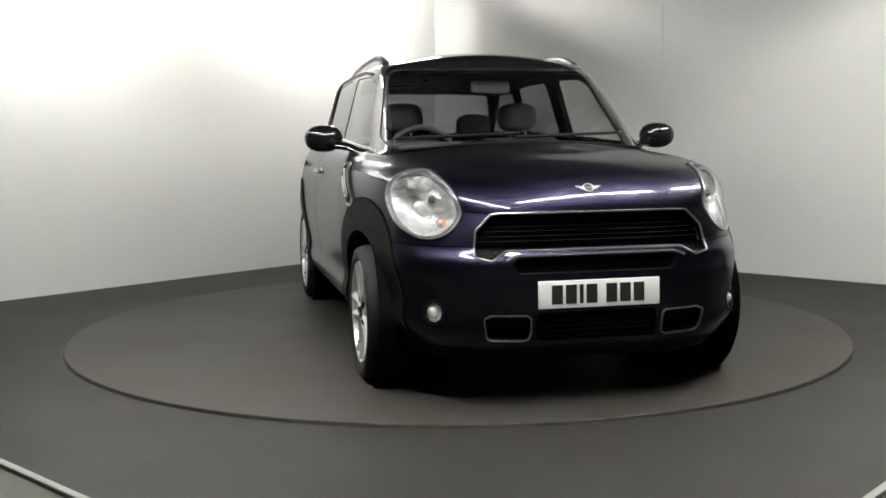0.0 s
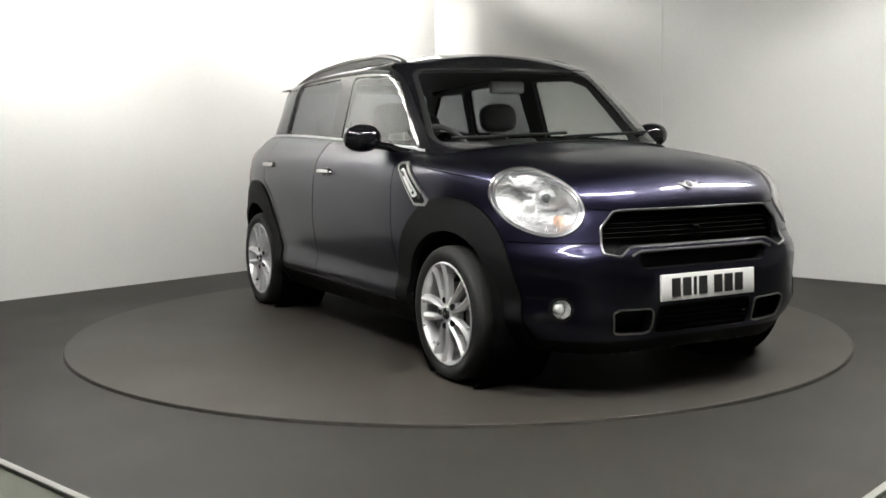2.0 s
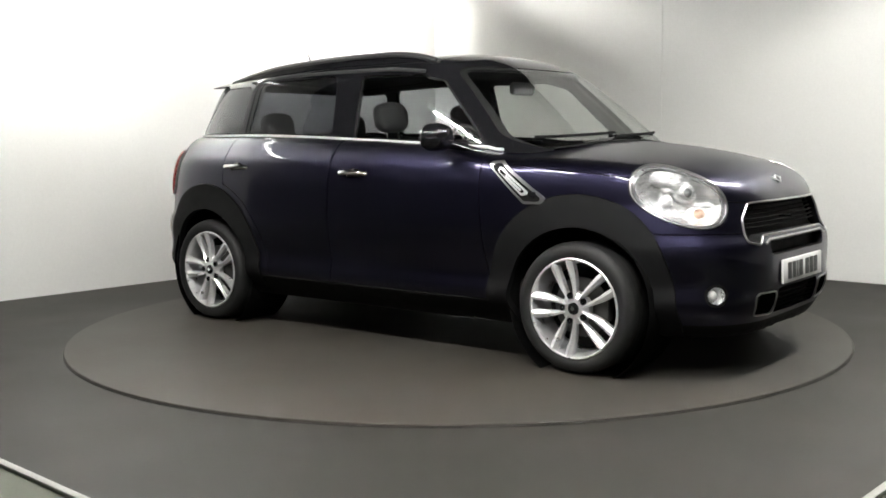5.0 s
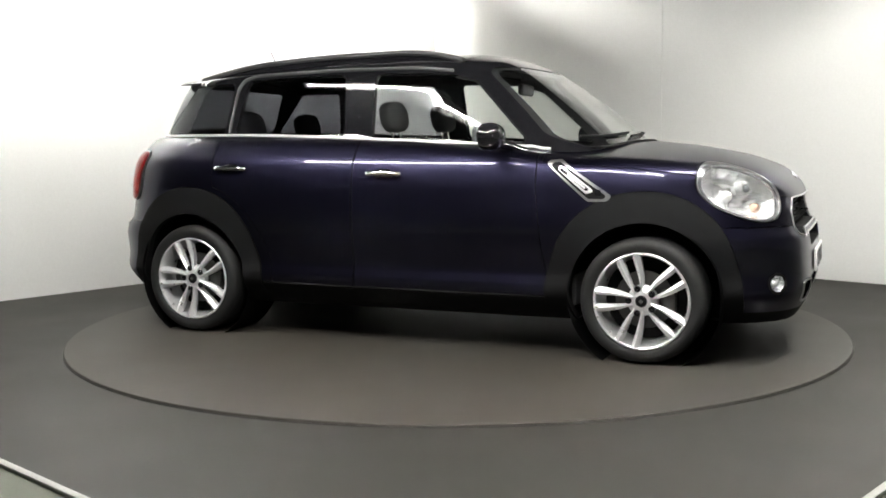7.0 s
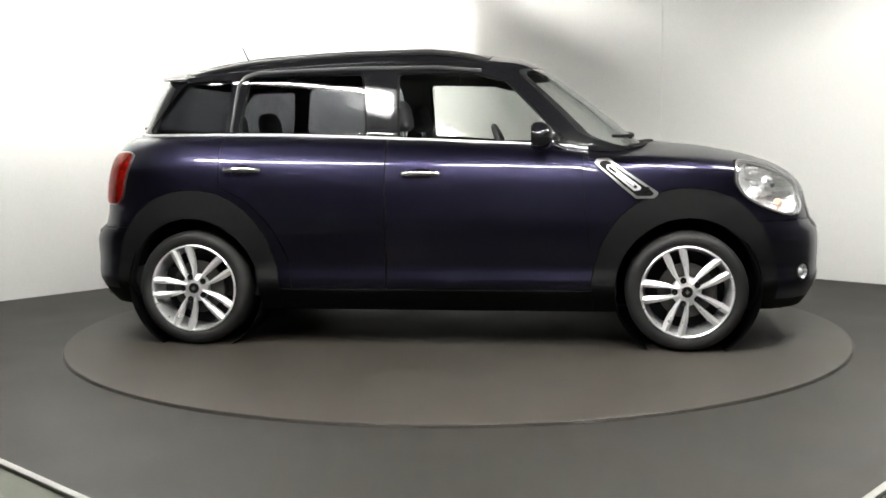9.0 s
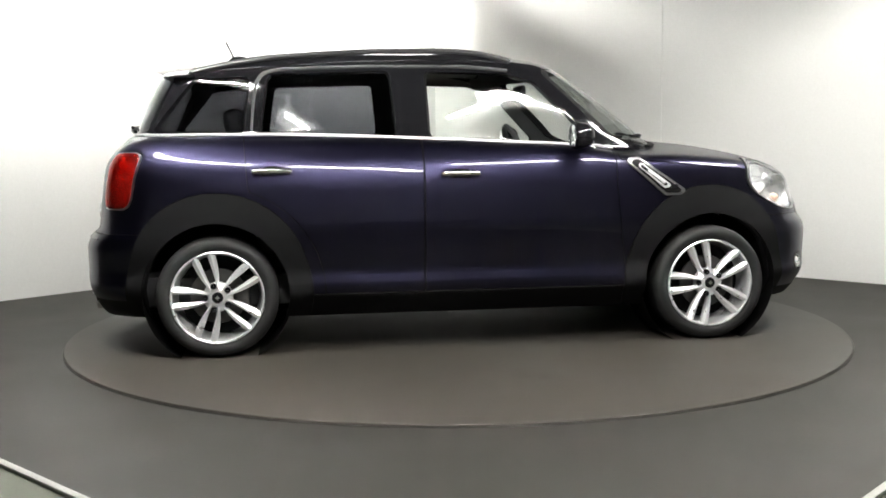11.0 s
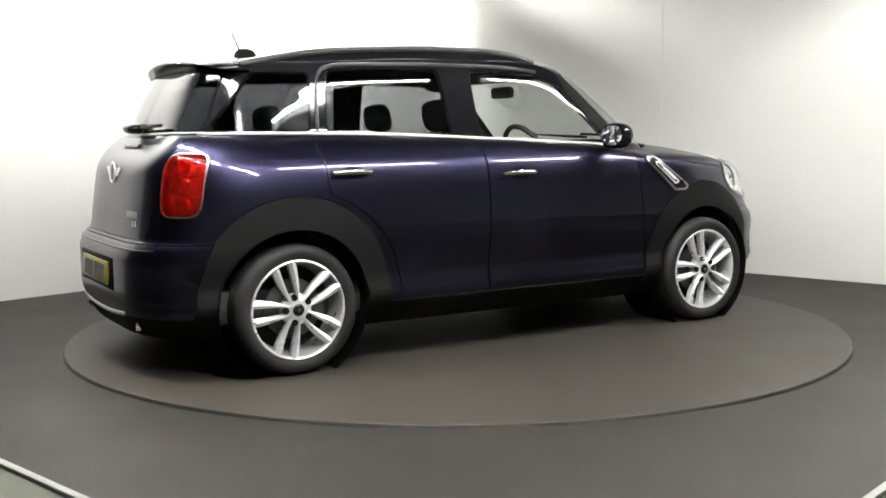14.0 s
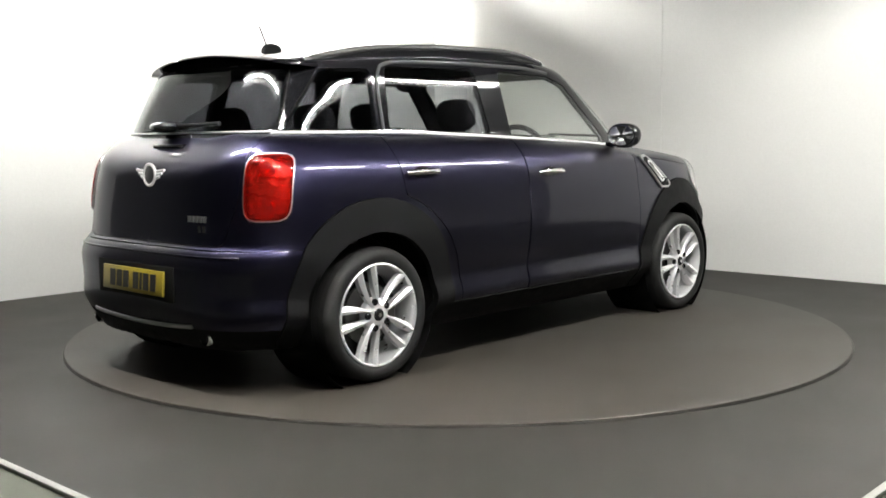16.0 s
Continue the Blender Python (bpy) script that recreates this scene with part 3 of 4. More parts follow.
# --- grille, slot, intake ---
def recess(name, mesh, depth, mat, parent, label=""):
    V, F = mesh
    e = {}
    for f in F:
        for k, i in enumerate(f):
            e[(i, f[(k + 1) % len(f)])] = 1
    rim = [(i, j) for i, j in e if (j, i) not in e]
    s = np.where(V[:, :1] > 0, -1.0, 1.0) * np.array([[depth, 0, 0]])
    n = len(V)
    V2 = np.concatenate([V, V + s])
    return part(name, trim((V2, [tuple(i + n for i in f) for f in F] + [(i, j, j + n, i + n) for i, j in rim])), mat, parent, label)


grille = recess("grille", GRILLE, 0.06, CLAD, car, "black upper grille opening with dark slats")
slot = recess("air_slot", SLOT, 0.05, CLAD, car)
intake = recess("lower_intake", INTAKE, 0.04, CLAD, car, "black lower air intake mesh")
ring = []
for i in range(len(GR)):
    a, b = GR[i - 1], GR[i]
    for k in np.linspace(0, 1, 12)[:-1]:
        y, z = a[0] + (b[0] - a[0]) * k, a[1] + (b[1] - a[1]) * k
        ring.append((front_x(y, z) + 0.002, y, z))
ring = [tuple((ring[i - 1][j] + ring[i][j] * 2 + ring[(i + 1) % len(ring)][j]) / 4 for j in range(3)) for i in range(len(ring))]
part("grille_surround", tube(ring, 0.0048, 8, closed=True), SATIN, grille, "thin chrome grille surround")
for k in range(6):
    z = 0.688 + k * 0.0195
    hw = 0.49 if z < 0.76 else 0.45
    pts = [(front_x(y, z) - 0.036, y, z) for y in np.linspace(-hw, hw, 25)]
    part("slat", tube(pts, 0.009, 8, scale=(1.0, 0.3)), DEEP, grille)
for k in range(5):
    z = 0.30 + k * 0.022
    pts = [(front_x(y, z) - 0.015, y, z) for y in np.linspace(-0.255, 0.255, 13)]
    part("slat", tube(pts, 0.006, 6), DEEP, intake)
pts = [(front_x(y, 0.636 - 0.012 * (abs(y) > 0.36)) + 0.004, y, 0.636 - 0.02 * max(0, abs(y) - 0.34) / 0.05) for y in np.linspace(-0.385, 0.385, 31)]
part("chrome_bar", tube(pts, 0.0052, 8), SATIN, grille, "chrome bar over the air slot")
for m in halves(DUCT):
    d = recess("brake_duct", m, 0.07, CLAD, car, "black brake duct with satin metal frame")
for m in halves(DUCTRIM):
    patch("duct_frame", m, SATIN, car, 0.008, 0.006, "satin metal brake duct frame")
for m in halves(FOGRIM):
    patch("fog_bezel", m, BLACK, car, 0.01, 0.004)
for m in halves(FOG):
    lampf = recess("fog_light", m, 0.035, REFLECT, car, "round clear front fog lamp")
    c = m[0].mean(0)
    part("bulb", ellipsoid((c[0] - 0.02, c[1], c[2]), (0.02, 0.02, 0.02), 16, 10), BRIGHT, lampf)
    patch("lens", m, LENS, lampf, 0.003, 0.003, "", True).visible_shadow = False

# --- headlamps ---
HLC, HLT = Vector((1.700, -0.642, 0.836)), Vector((0.753, 0.657, 0))
for sgn, m in zip((-1, 1), halves(HEADLAMP)):
    hl = new("headlight")
    hl.parent = car
    hl["label"] = "large oval clear headlamp with bright reflector"
    band, ring = cut(m, lambda V: head_f(V) + 0.0055)
    patch("chrome_ring", ring, SATIN, hl, 0.012, 0.006, "thin chrome headlamp surround")
    inner, band = cut(band, lambda V: head_f(V) + 0.015)
    patch("bezel", band, BEZEL, hl, 0.012, -0.004, "smoky grey band inside the surround")
    V, F = inner
    N = normals(V, F)
    d = np.clip(-(head_f(V) + 0.015) / 0.115, 0, 1)
    bowl = V - N * (0.012 + 0.085 * np.sqrt(d))[:, None]
    part("reflector", (bowl, F), REFLECT, hl, "silvered reflector bowl")
    patch("lens", (V + N * (0.016 * np.sqrt(d))[:, None], F), LENS, hl, 0.003, 0.004, "clear domed lens", True).visible_shadow = False
    nrm = Vector((0.70, -0.70, 0.14)).normalized()
    if sgn > 0:
        nrm.y *= -1
    cz = HLC.copy()
    cz.y *= -sgn
    tt = HLT.copy()
    tt.y *= -sgn
    q = nrm.to_track_quat("-Y", "Z").to_matrix().to_4x4()
    for nm, du, dz, r, dep, mt, lb in (("projector", -0.015, 0.022, 0.050, 0.058, REFLECT, "round main beam lamp"), ("bulb_glass", -0.015, 0.022, 0.024, 0.046, LAMPEYE, ""), ("indicator", 0.012, -0.072, 0.026, 0.064, AMBER, "amber indicator bulb"), ("side_lamp", -0.098, -0.01, 0.026, 0.06, BRIGHT, ""), ("side_lamp", 0.085, 0.030, 0.026, 0.06, BRIGHT, "")):
        prof = [(r, 0.03), (r, 0.0), (r * 0.93, -0.004), (r * 0.88, 0.0), (r * 0.75, -0.008), (r * 0.45, -0.016), (0.001, -0.02)]
        o = part(nm, lathe(prof, 28), mt, hl, lb)
        pq = cz + tt * du + Vector((0, 0, dz))
        pq.x = front_x(pq.y, pq.z)
        o.matrix_basis = Matrix.Translation(pq - nrm * dep) @ q

# --- tail lamps ---
for m in halves(TAILLAMP):
    tl = new("tail_light")
    tl.parent = car
    tl["label"] = "red tail lamp with chrome surround"
    inner, ring = cut(m, lambda V: tail_f(V) + 0.006)
    patch("chrome_ring", ring, SATIN, tl, 0.012, 0.010, "chrome tail lamp surround")
    V, F = inner
    N = normals(V, F)
    d = np.clip(-(tail_f(V) + 0.006) / 0.05, 0, 1)
    patch("lens", (V + N * (0.012 + 0.012 * np.sqrt(d))[:, None], F), REDLENS, tl, 0.004, 0.0, "", True).visible_shadow = False
    c = V.mean(0)
    sg = -1 if c[1] < 0 else 1
    part("reflector", (V - N * 0.03, F), REFLECT, tl)
    for dz in (0.040, -0.040):
        lo = 0.60
        bar, _ = cut((V - N * 0.008, F), lambda Q: np.abs(Q[:, 2] - c[2] - dz - 0.012 * np.sin((np.abs(Q[:, 1]) - lo) * 30)) - 0.007)
        part("partition", bar, LAMPDIV, tl, "dark divider inside the lamp")
    for k, dz in enumerate((0.086, 0.0, -0.086)):
        prof = [(0.040, 0.010), (0.034, 0.002), (0.024, -0.002), (0.014, 0.003), (0.001, 0.006)]
        o = part("bulb", lathe(prof, 24), TAILGLOW if k != 1 else REFLECT, tl)
        nn = Vector((-0.85, 0.5 * sg, 0.05))
        o.matrix_basis = Matrix.Translation(Vector((-1.776, sg * 0.695, c[2] + dz)) - nn * 0.012) @ nn.to_track_quat("-Y", "Z").to_matrix().to_4x4()

# --- bright strip along the belt ---
for sg in (-1, 1):
    pts = []
    for x in np.linspace(-1.66, 0.80, 60):
        z = float(belt(x)) + 0.016 - 0.008 * (x > 0.74)
        pts.append((x, sg * (side_y(x, z) + 0.005), z))
    part("belt_strip", tube(pts, 0.0075, 8, scale=(0.7, 1.0)), BRIGHT, car, "polished strip under the side windows")
pts = [(rear_x(y, 1.143) - 0.003, y, 1.143) for y in np.linspace(-0.60, 0.60, 41)]
part("belt_strip", tube(pts, 0.005, 8), BRIGHT, tailgate, "polished strip under the rear window")

# --- trim round the side windows ---
for sg in (-1, 1):
    pts = []
    xs = [-1.112, -1.102, -1.085, -1.05, -0.97, -0.5, 0.0, 0.24]
    zs = [1.15, 1.27, 1.395, 1.448, 1.470, 1.486, 1.484, 1.462]
    ts = np.linspace(0, 7, 56)
    for x, z in zip(curve_at(range(8), xs, ts), np.interp(ts, range(8), zs)):
        pts.append((x, sg * (side_y(x, z) + 0.003), z))
    part("window_trim", tube(pts, 0.010, 8, scale=(0.6, 1.0)), RAIL, car, "satin black window trim")

# --- handles, scuttles ---
def handle(x, z, sg, parent):
    y = side_y(x, z)
    bar = [(x + 0.095 * math.cos(a), sg * (y + 0.004 + 0.026 * math.sin(a) ** 0.5), z + 0.006 * math.sin(a)) for a in np.linspace(0.02, math.pi - 0.02, 17)]
    part("door_handle", tube(bar, 0.012, 10, scale=(0.8, 1.0)), CHROME, parent, "chrome door handle")
    V, F = lathe([(0.001, -0.001), (0.045, -0.002), (0.052, 0.004)], 24)
    o = part("handle_cup", (np.array(V) * np.array([1.2, 1, 0.6]), F), BLACK, parent)
    o.matrix_basis = pose(x, sg * (y + 0.002), z - 0.004, 0, 0, 0 if sg < 0 else 180)


for sg, fd, rd in ((-1, fdoors[0], rdoors[0]), (1, fdoors[1], rdoors[1])):
    handle(-0.055, 0.925, sg, fd)
    handle(-1.01, 0.950, sg, rd)


def on_side(name, P, r, lift, mat, parent, sg, depth=0.012, label=""):
    """A small panel laid on the flank, its outline in x and z."""
    xs = [p[0] for p in P]
    zs = [p[1] for p in P]
    nx, nz = 40, 30
    X = np.linspace(min(xs) - 0.02, max(xs) + 0.02, nx)
    Z = np.linspace(min(zs) - 0.02, max(zs) + 0.02, nz)
    pts = np.array([(x, 0, z) for x in X for z in Z])
    pts[:, 1] = -solve_out(pts.copy(), 1, 0.0, 1.2)
    F = [(i * nz + j, (i + 1) * nz + j, (i + 1) * nz + j + 1, i * nz + j + 1) for i in range(nx - 1) for j in range(nz - 1)]
    m, _ = cut((pts, F), lambda V: poly_dist(P, V[:, 0], V[:, 2], r))
    if sg > 0:
        m = mirrored(m)
    return patch(name, m, mat, parent, depth, lift, label)


for sg in (-1, 1):
    sc = new("side_scuttle")
    sc.parent = car
    sc["label"] = "slanted side vent with chrome frame"
    on_side("frame", [(0.815, 0.985), (0.90, 0.99), (1.155, 0.82), (1.125, 0.795), (1.035, 0.795)], 0.012, 0.013, SATIN, sc, sg)
    on_side("vent", [(0.838, 0.974), (0.897, 0.977), (1.130, 0.821), (1.112, 0.807), (1.040, 0.808)], 0.010, 0.016, CLAD, sc, sg)
    on_side("insert", [(0.872, 0.960), (0.915, 0.957), (1.075, 0.842), (1.028, 0.832)], 0.010, 0.020, BRIGHT, sc, sg)
    on_side("slot", [(0.892, 0.951), (0.910, 0.948), (1.050, 0.850), (1.030, 0.845)], 0.006, 0.022, CLAD, sc, sg)
    on_side("blade", [(0.930, 0.925), (0.945, 0.922), (1.035, 0.857), (1.022, 0.855)], 0.005, 0.026, BRIGHT, sc, sg)
    on_side("mark", [(1.072, 0.852), (1.10, 0.852), (1.10, 0.828), (1.072, 0.828)], 0.004, 0.021, BLACK, sc, sg)

# --- mirrors ---
for sg in (-1, 1):
    mi = new("door_mirror")
    mi.parent = car
    mi["label"] = "gloss black oval door mirror on a stalk"
    c = (0.555, sg * 0.93, 1.112)
    V, F = ellipsoid(c, (0.075, 0.098, 0.070))
    V = np.array(V)
    V[:, 0] = np.maximum(V[:, 0], 0.525)
    part("shell", (V, F), BLACK, mi)
    G, GF = lathe([(0.001, 0.0), (0.06, 0.0), (0.066, 0.004)], 32)
    g = part("mirror_glass", ([(-d * 1.0, x * 1.28, z * 0.9) for x, d, z in G], GF), CHROME, mi, "mirror glass")
    g.matrix_basis = Matrix.Translation((0.522, sg * 0.93, 1.112))
    y0 = side_y(0.66, 1.05)
    part("stalk", tube([(0.68, sg * (y0 - 0.02), 1.035), (0.655, sg * (y0 + 0.03), 1.045), (0.60, sg * (y0 + 0.07), 1.068), (0.565, sg * 0.93, 1.085)], 0.026, 12, scale=(1.2, 0.8)), BLACK, mi)

# --- roof rails, spoiler, aerial ---
for sg in (-1, 1):
    xs = np.linspace(0.27, -1.42, 46)
    pts = []
    for i, x in enumerate(xs):
        e = min(1, i / 10, (45 - i) / 14)
        pts.append((x, sg * (0.545 - 0.03 * (i / 45)), top_z(x, 0.53) + 0.044 * math.sin(e * math.pi / 2) - 0.004))
    rail = part("roof_rail", tube(pts, 0.02, 10, scale=(1.0, 0.9)), RAIL, car, "black roof rail with grey sheen")
    web = [(p[0], p[1], p[2] - 0.028) for p in pts[1:-1]]
    part("rail_base", tube(web, 0.022, 8, scale=(0.75, 1.6)), BLACK, rail)


def spoiler():
    V, F = [], []
    n = 41
    prof = [(0.0, 0.0), (-0.10, -0.003), (-0.17, -0.010), (-0.225, -0.020), (-0.23, -0.027), (-0.215, -0.032), (-0.13, -0.036), (0.0, -0.04)]
    for i in range(n):
        y = -0.60 + 1.2 * i / (n - 1)
        k = abs(y) / 0.60
        sweep = 1 - 0.45 * k ** 3
        zz = top_z(-1.40, min(abs(y), 0.55)) - 0.004 - 0.012 * max(0, k - 0.85) / 0.15
        for dx, dz in prof:
            V.append((-1.40 + dx * sweep - 0.015 * (1 - k * k), y, zz + dz * (1 - 0.65 * k ** 3)))
    k = len(prof)
    for i in range(n - 1):
        for j in range(k):
            F.append((i * k + j, (i + 1) * k + j, (i + 1) * k + (j + 1) % k, i * k + (j + 1) % k))
    F.append(tuple(range(k)))
    F.append(tuple(reversed(range((n - 1) * k, n * k))))
    return V, F


part("roof_spoiler", spoiler(), BLACK, car, "gloss black roof spoiler")
aer = new("aerial")
aer.parent = car
V, F = ellipsoid((-1.20, 0, 1.542), (0.062, 0.026, 0.046))
part("base", (V, F), CLAD, aer)
part("mast", tube([(-1.225, 0, 1.565), (-1.245, 0, 1.61), (-1.272, 0, 1.668)], 0.004, 8), CLAD, aer)

# --- plates: writing stands as plain bars ---
def plate(x, z0, z1, tilt, mat, front):
    pl = part("number_plate", box(bmesh.new(), (-0.006, -0.26, -0.0555), (0.006, 0.26, 0.0555), 0.003), mat, car,
              "white number plate with dark bars" if front else "yellow number plate with dark bars")
    pl.matrix_basis = pose(x, 0, (z0 + z1) / 2, 0, tilt, 0)
    s = 1 if front else -1
    y = -0.205
    for k in range(7):
        wd = 0.016 if k == 2 else 0.046
        if k == 4:
            y += 0.026
        part("bar", box(bmesh.new(), (min(s * 0.0065, s * 0.0085), y, -0.0385), (max(s * 0.0065, s * 0.0085), y + wd, 0.0385)), INK, pl, smooth=False)
        y += wd + 0.013
    return pl


plate(2.046, 0.421, 0.536, -2, PLATEW, True)
plate(-2.018, 0.427, 0.538, 4, PLATEY, False)
part("plate_recess", box(bmesh.new(), (-2.012, -0.33, 0.40), (-1.96, 0.33, 0.565), 0.012), CLAD, bumper_r)


# --- badges: plain winged shapes ---
def badge(name, parent, m):
    V, F = lathe([(0.001, -0.008), (0.034, -0.006), (0.043, 0.0), (0.043, 0.006)], 28)
    b = part(name, (V, F), RAIL, parent, "plain round winged chrome emblem")
    b.matrix_basis = m
    ringp = [(0.040 * math.cos(a), -0.004, 0.040 * math.sin(a)) for a in np.linspace(0, 2 * math.pi, 33)[:-1]]
    part("ring", tube(ringp, 0.006, 6, closed=True), BRIGHT, b)
    for s in (-1, 1):
        for k in range(3):
            z = 0.012 - 0.012 * k
            part("wing", tube([(s * 0.04, 0, z), (s * (0.098 - 0.016 * k), 0.0, z + 0.006)], 0.006, 6), BRIGHT, b)


badge("emblem", car, Matrix.Translation((front_x(0, 0.895) + 0.004, 0, 0.897)) @ Vector((0.75, 0, 0.66)).to_track_quat("-Y", "Z").to_matrix().to_4x4() @ Matrix.Diagonal((0.55, 0.5, 0.48, 1)))
badge("emblem", car, Matrix.Translation((rear_x(0, 0.955) - 0.006, 0, 0.955)) @ Vector((-1, 0, 0.06)).to_track_quat("-Y", "Z").to_matrix().to_4x4() @ Matrix.Diagonal((1.2, 1, 1.2, 1)))
for k in range(5):
    y = -0.34 - 0.026 * k
    part("letter_bar", box(bmesh.new(), (rear_x(y, 0.765) - 0.005, y - 0.009, 0.755), (rear_x(y, 0.765) + 0.004, y + 0.009, 0.782)), SATIN, tailgate, smooth=False)
for k in range(2):
    y = -0.415 - 0.03 * k
    part("letter_bar", box(bmesh.new(), (rear_x(y, 0.73) - 0.005, y - 0.010, 0.712), (rear_x(y, 0.73) + 0.004, y + 0.010, 0.742)), CHROME, tailgate, smooth=False)
part("tailgate_handle", tube([(rear_x(y, 1.09) - 0.012, y, 1.082) for y in np.linspace(-0.12, 0.12, 9)], 0.016, 10, scale=(1, 0.7)), BLACK, tailgate)
# rear wiper
wp = new("rear_wiper")
wp.parent = car
V, F = ellipsoid((rear_x(0, 1.16) - 0.03, 0.08, 1.172), (0.06, 0.10, 0.028))
part("pivot", (V, F), BLACK, wp)
part("arm", tube([(rear_x(y, 1.175) - 0.03, y, 1.175 + 0.02 * abs(y)) for y in np.linspace(0.0, -0.34, 9)], 0.009, 8), CLAD, wp)
# tailpipes and skid strip
for sg in (-1, 1):
    V, F = lathe([(0.030, 0.05), (0.034, 0.0), (0.036, -0.004), (0.038, 0.0), (0.039, 0.12)], 28)
    o = part("tailpipe", (V, F), CHROME, car, "round chrome tailpipe")
    o.matrix_basis = pose(-1.95, sg * 0.46, 0.262, 0, 0, -90)
part("skid_strip", tube([(rear_x(y, 0.30) - 0.006, y, 0.292 + 0.09 * y * y) for y in np.linspace(-0.42, 0.42, 25)], 0.009, 8, scale=(0.6, 1.1)), SATIN, bumper_r, "satin silver strip along the rear bumper")
part("bumper_crease", tube([(rear_x(y, 0.615) - 0.001, y, 0.612) for y in np.linspace(-0.66, 0.66, 41)], 0.006, 8), PAINT, bumper_r)

# --- wheel wells ---
for sx in (-1, 1):
    for sg in (-1, 1):
        V, F = lathe([(RA + 0.012, -0.84), (RA + 0.012, -0.52), (0.001, -0.52)], 48)
        o = part("wheel_well", (V, F), DEEP, car)
        o.matrix_basis = pose(sx * XW, 0, HUBZ, 0, 0, 0 if sg < 0 else 180)


# --- wheels ---
def spoke_mesh(base, off):
    """One tapered spoke from hub to rim, set off sideways from the pair's middle line."""
    V, F = [], []
    st = [(0.046, 0.0085, off * 0.42, 0.002), (0.075, 0.0090, off * 0.60, 0.001), (0.11, 0.0125, off * 0.80, 0.003), (0.155, 0.0165, off * 0.95, 0.003), (0.200, 0.0195, off * 1.04, -0.001), (0.228, 0.0195, off * 1.08, -0.005), (0.243, 0.016, off * 1.10, -0.006)]
    c, s = math.cos(base), math.sin(base)
    for r, hw, o, d in st:
        k = 1 if off > 0 else -1
        for du, dd in ((-hw, 0.036), (-hw, 0.009), (-hw * 0.12 * k, -0.002), (hw * 0.3, 0.001), (hw, 0.009), (hw, 0.036)):
            u = o + du
            V.append((r * c - u * s, d + dd, r * s + u * c))
    n = 6
    for i in range(len(st) - 1):
        for k in range(n):
            F.append((i * n + k, i * n + (k + 1) % n, (i + 1) * n + (k + 1) % n, (i + 1) * n + k))
    return V, F


WHEEL = 0.935      # the wheel was drawn for an 18 inch rim and is set to 17 inches


def make_wheel():
    w = new("wheel")
    w["label"] = "silver five twin-spoke alloy wheel with black tyre"
    tyre = part("tyre", lathe([(0.246, 0.012), (0.250, 0.002), (0.262, -0.006), (0.285, -0.012), (0.305, -0.008), (0.319, 0.006), (0.326, 0.024), (0.3275, 0.03), (0.3275, 0.19), (0.315, 0.21), (0.25, 0.21)], 96), RUBBER, w)
    # Darker rings just proud of the tread stand for the shade in its grooves.
    for a in (0.062, 0.098, 0.134, 0.17):
        part("groove_shade_ring", lathe([(0.3279, a - 0.004), (0.3282, a), (0.3279, a + 0.004)], 64), GROOVE_SHADE, w)
    part("rim", lathe([(0.252, 0.004), (0.251, -0.003), (0.246, -0.006), (0.240, -0.003), (0.236, 0.006), (0.233, 0.03), (0.226, 0.06), (0.215, 0.15), (0.228, 0.2)], 96), ALLOY, w)
    for p in range(5):
        for off in (-0.042, 0.042):
            part("spoke", spoke_mesh(radians(180 - 72 * p), off), ALLOY, w, sharp=30)
    part("hub", lathe([(0.001, 0.003), (0.046, 0.004), (0.056, 0.009), (0.078, 0.022), (0.082, 0.05)], 40), ALLOY, w)
    part("centre_cap", lathe([(0.001, -0.004), (0.027, -0.003), (0.031, 0.002), (0.031, 0.02)], 28), BLACK, w, "black centre cap")
    V, F = lathe([(0.001, -0.006), (0.013, -0.006), (0.013, 0)], 4)
    part("cap_mark", (V, F), CHROME, w)
    for p in range(5):
        a = radians(180 - 72 * p)
        V, F = lathe([(0.001, 0.006), (0.010, 0.004), (0.013, -0.001), (0.0165, 0.002), (0.017, 0.012)], 16)
        part("bolt", ([(x + 0.066 * math.cos(a), y, z + 0.066 * math.sin(a)) for x, y, z in V], F), BLACK, w)
    part("brake_disc", lathe([(0.06, 0.075), (0.15, 0.075), (0.152, 0.085), (0.06, 0.085)], 48), DISC, w, "grey brake disc")
    part("backing", lathe([(0.001, 0.13), (0.216, 0.13)], 48), CLAD, w)
    bm = bmesh.new()
    box(bm, (0.09, 0.05, -0.06), (0.165, 0.11, 0.06), 0.015)
    part("caliper", bm, DISC, w)
    for ob in w.children:
        ob.data.transform(Matrix.Diagonal((WHEEL, 1, WHEEL, 1)))
    return w


w0 = make_wheel()
w0.parent = car
w0.matrix_basis = pose(XW, -0.865, DECK + 0.3285 * WHEEL)
for sx, sg in ((-1, -1), (1, 1), (-1, 1)):
    copy_thing(w0, pose(sx * XW, sg * 0.865, DECK + 0.3285 * WHEEL, 0, 0, 0 if sg < 0 else 180))

# --- cabin ---
def soft_box(name, lo, hi, r, parent, mat=CABIN, lean=0.0, label=""):
    bm = bmesh.new()
    box(bm, lo, hi)
    bmesh.ops.bevel(bm, geom=bm.edges[:], offset=r, segments=4, affect="EDGES", profile=0.5)
    if lean:
        for v in bm.verts:
            v.co.x -= (v.co.z - lo[2]) * lean
    return part(name, bm, mat, parent, label)


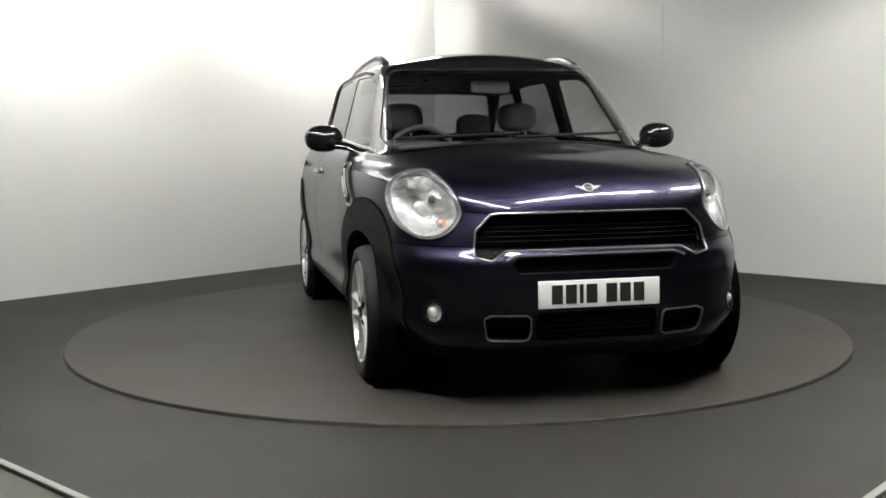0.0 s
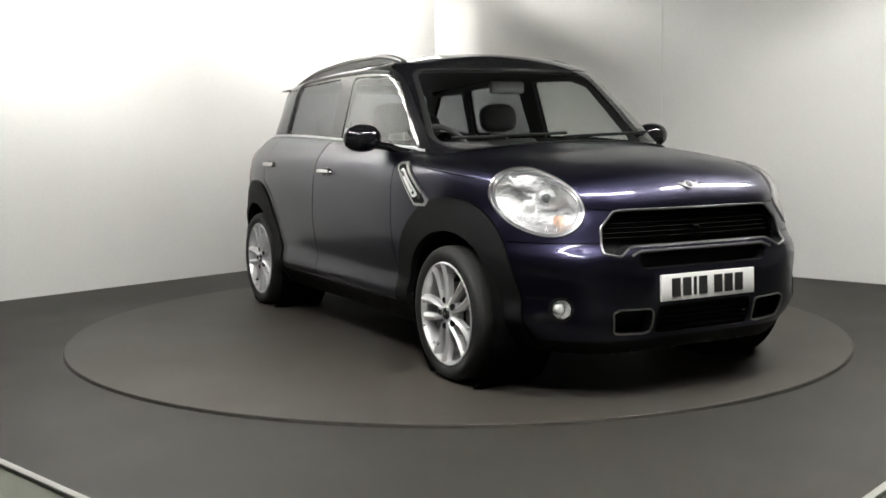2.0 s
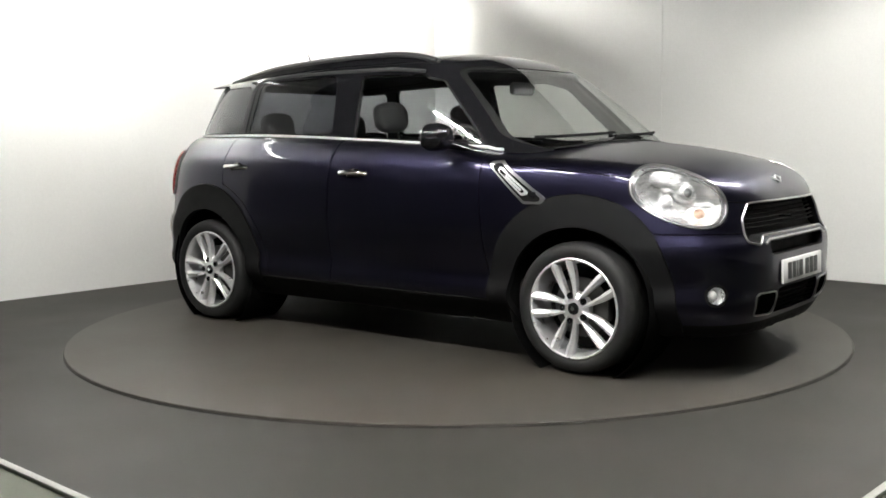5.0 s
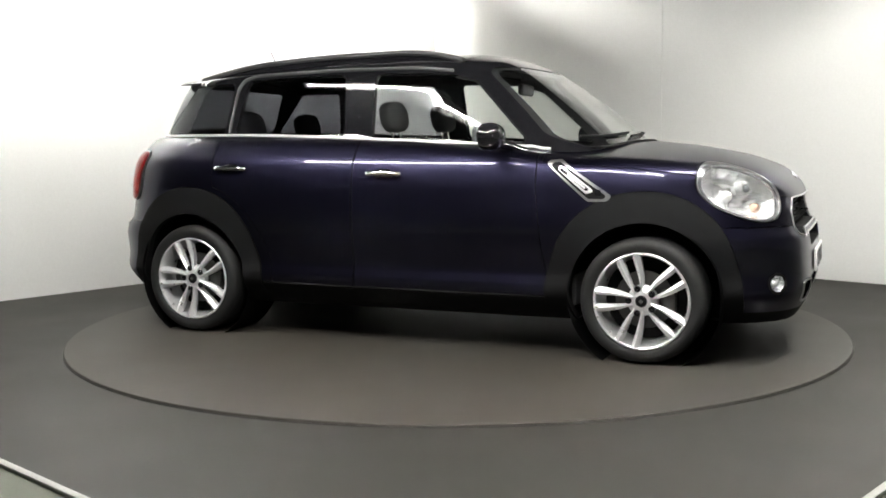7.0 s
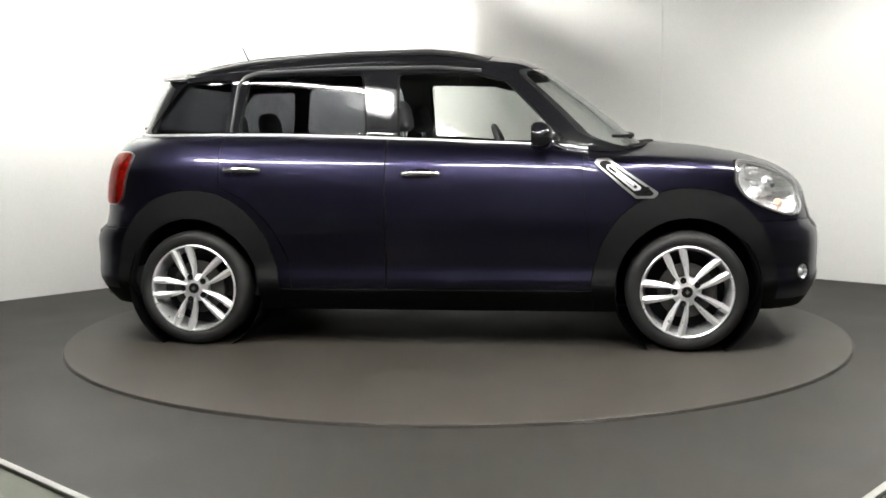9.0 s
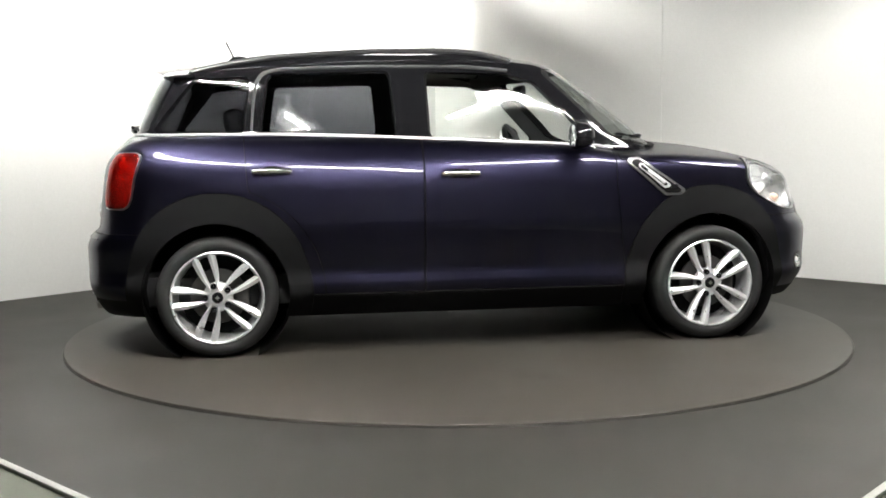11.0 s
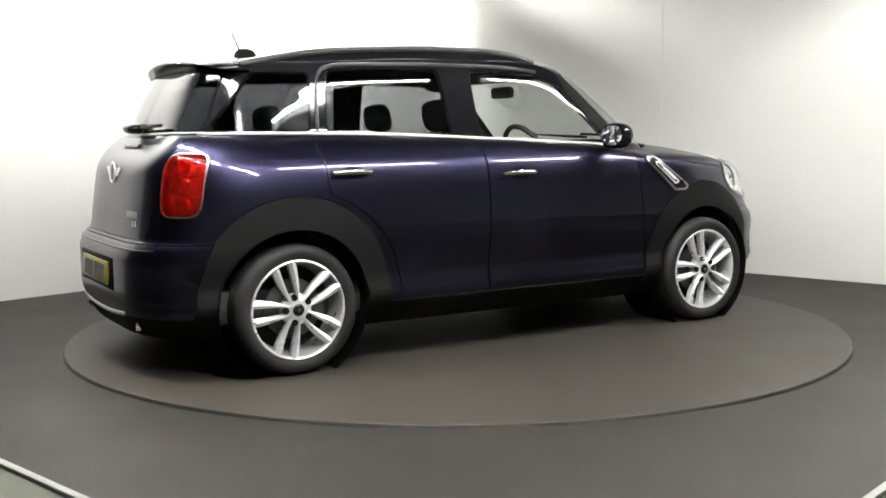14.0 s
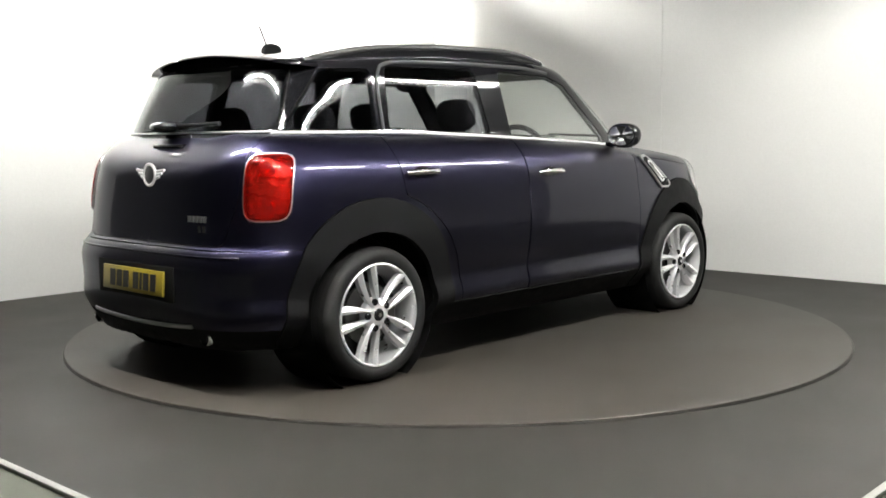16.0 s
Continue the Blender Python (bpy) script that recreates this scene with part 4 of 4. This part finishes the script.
def seat(x, y, w, name, back_top=1.05):
    s = new(name)
    s.parent = car
    s["label"] = "dark cloth seat with headrest"
    soft_box("cushion", (x - 0.05, y - w / 2, 0.42), (x + 0.48, y + w / 2, 0.60), 0.06, s, SEAT)
    soft_box("backrest", (x - 0.10, y - w / 2, 0.50), (x + 0.07, y + w / 2, back_top), 0.06, s, SEAT, 0.30)
    if name == "front_seat":
        for d in (-0.05, 0.05):
            part("headrest_post", tube([(x - 0.19, y + d, back_top - 0.05), (x - 0.215, y + d, back_top + 0.1)], 0.006, 8), CHROME, s)
    for d in ((0,) if name == "front_seat" else (-0.34, 0.34)):
        h = part("headrest", ellipsoid((0, 0, 0), (0.055, 0.125, 0.088), power=3), SEAT, s)
        h.matrix_basis = pose(x - 0.215 - 0.02 * (name != "front_seat"), y + d, back_top + 0.13 - 0.02 * (name != "front_seat"), 0, -12, 0)
    return s


seat(-0.02, -0.36, 0.50, "front_seat", 1.10)
seat(-0.02, 0.36, 0.50, "front_seat", 1.10)
seat(-0.98, 0.0, 1.22, "rear_seat", 1.08)
bm = bmesh.new()
box(bm, (0.50, -0.70, 0.62), (0.98, 0.70, 1.05), 0.07)
part("dashboard", bm, CABIN, car, "black dashboard")
bm = bmesh.new()
box(bm, (0.42, -0.56, 0.99), (0.62, -0.18, 1.085), 0.04)
part("instrument_cowl", bm, CABIN, car)
sw = new("steering_wheel")
sw.parent = car
ring = [(0, 0.185 * math.cos(a), 0.185 * math.sin(a)) for a in np.linspace(0, 2 * math.pi, 41)[:-1]]
part("rim", tube(ring, 0.016, 10, closed=True), CABIN, sw)
V, F = ellipsoid((0, 0, 0), (0.03, 0.075, 0.06))
part("boss", (V, F), CABIN, sw)
for a in (0, 180, 270):
    part("spoke", tube([(0, 0, 0), (0, 0.18 * math.cos(radians(a)), 0.18 * math.sin(radians(a)))], 0.014, 8), SATIN, sw)
sw.matrix_basis = pose(0.36, -0.36, 1.0, 0, -24, 0)
bm = bmesh.new()
box(bm, (0.42, -0.11, 1.345), (0.46, 0.11, 1.415), 0.02)
part("rear_view_mirror", bm, CABIN, car, "black interior mirror")
bm = bmesh.new()
box(bm, (-1.7, -0.75, 0.26), (0.95, 0.75, 0.42), 0.02)
part("cabin_floor", bm, CABIN, car)
bm = bmesh.new()
box(bm, (-1.62, -0.62, 0.9), (-1.25, 0.62, 0.94), 0.015)
part("parcel_shelf", bm, CABIN, car)

# --- wipers on the windscreen, washer cowl ---
for y0, y1 in ((-0.62, -0.02), (-0.05, 0.52)):
    pts = []
    for k in np.linspace(0, 1, 13):
        y = y0 + (y1 - y0) * k
        z = 1.108 + 0.02 * k
        pts.append((front_x(y, z) + 0.012, y, z))
    part("wiper", tube(pts, 0.008, 8), CLAD, car, "black windscreen wiper")
pts = [(front_x(y, 1.083 - 0.09 * y * y) + 0.006, y, 1.083 - 0.09 * y * y) for y in np.linspace(-0.6, 0.6, 41)]
part("cowl", tube(pts, 0.014, 8, scale=(1.6, 0.6)), CLAD, car)



def motions():
    rows_t, rows_c = [], []
    for i in range(33):
        t = i * 0.5
        a = radians(heading(t))
        x, y = OFFX * math.cos(a) - OFFY * math.sin(a), OFFX * math.sin(a) + OFFY * math.cos(a)
        rows_c.append((t, pose(x, y, 0, 0, 0, heading(t))))
        rows_t.append((t, pose(0, 0, 0, 0, 0, heading(t))))
    walk(car, rows_c)
    walk(turntable, rows_t)


motions()
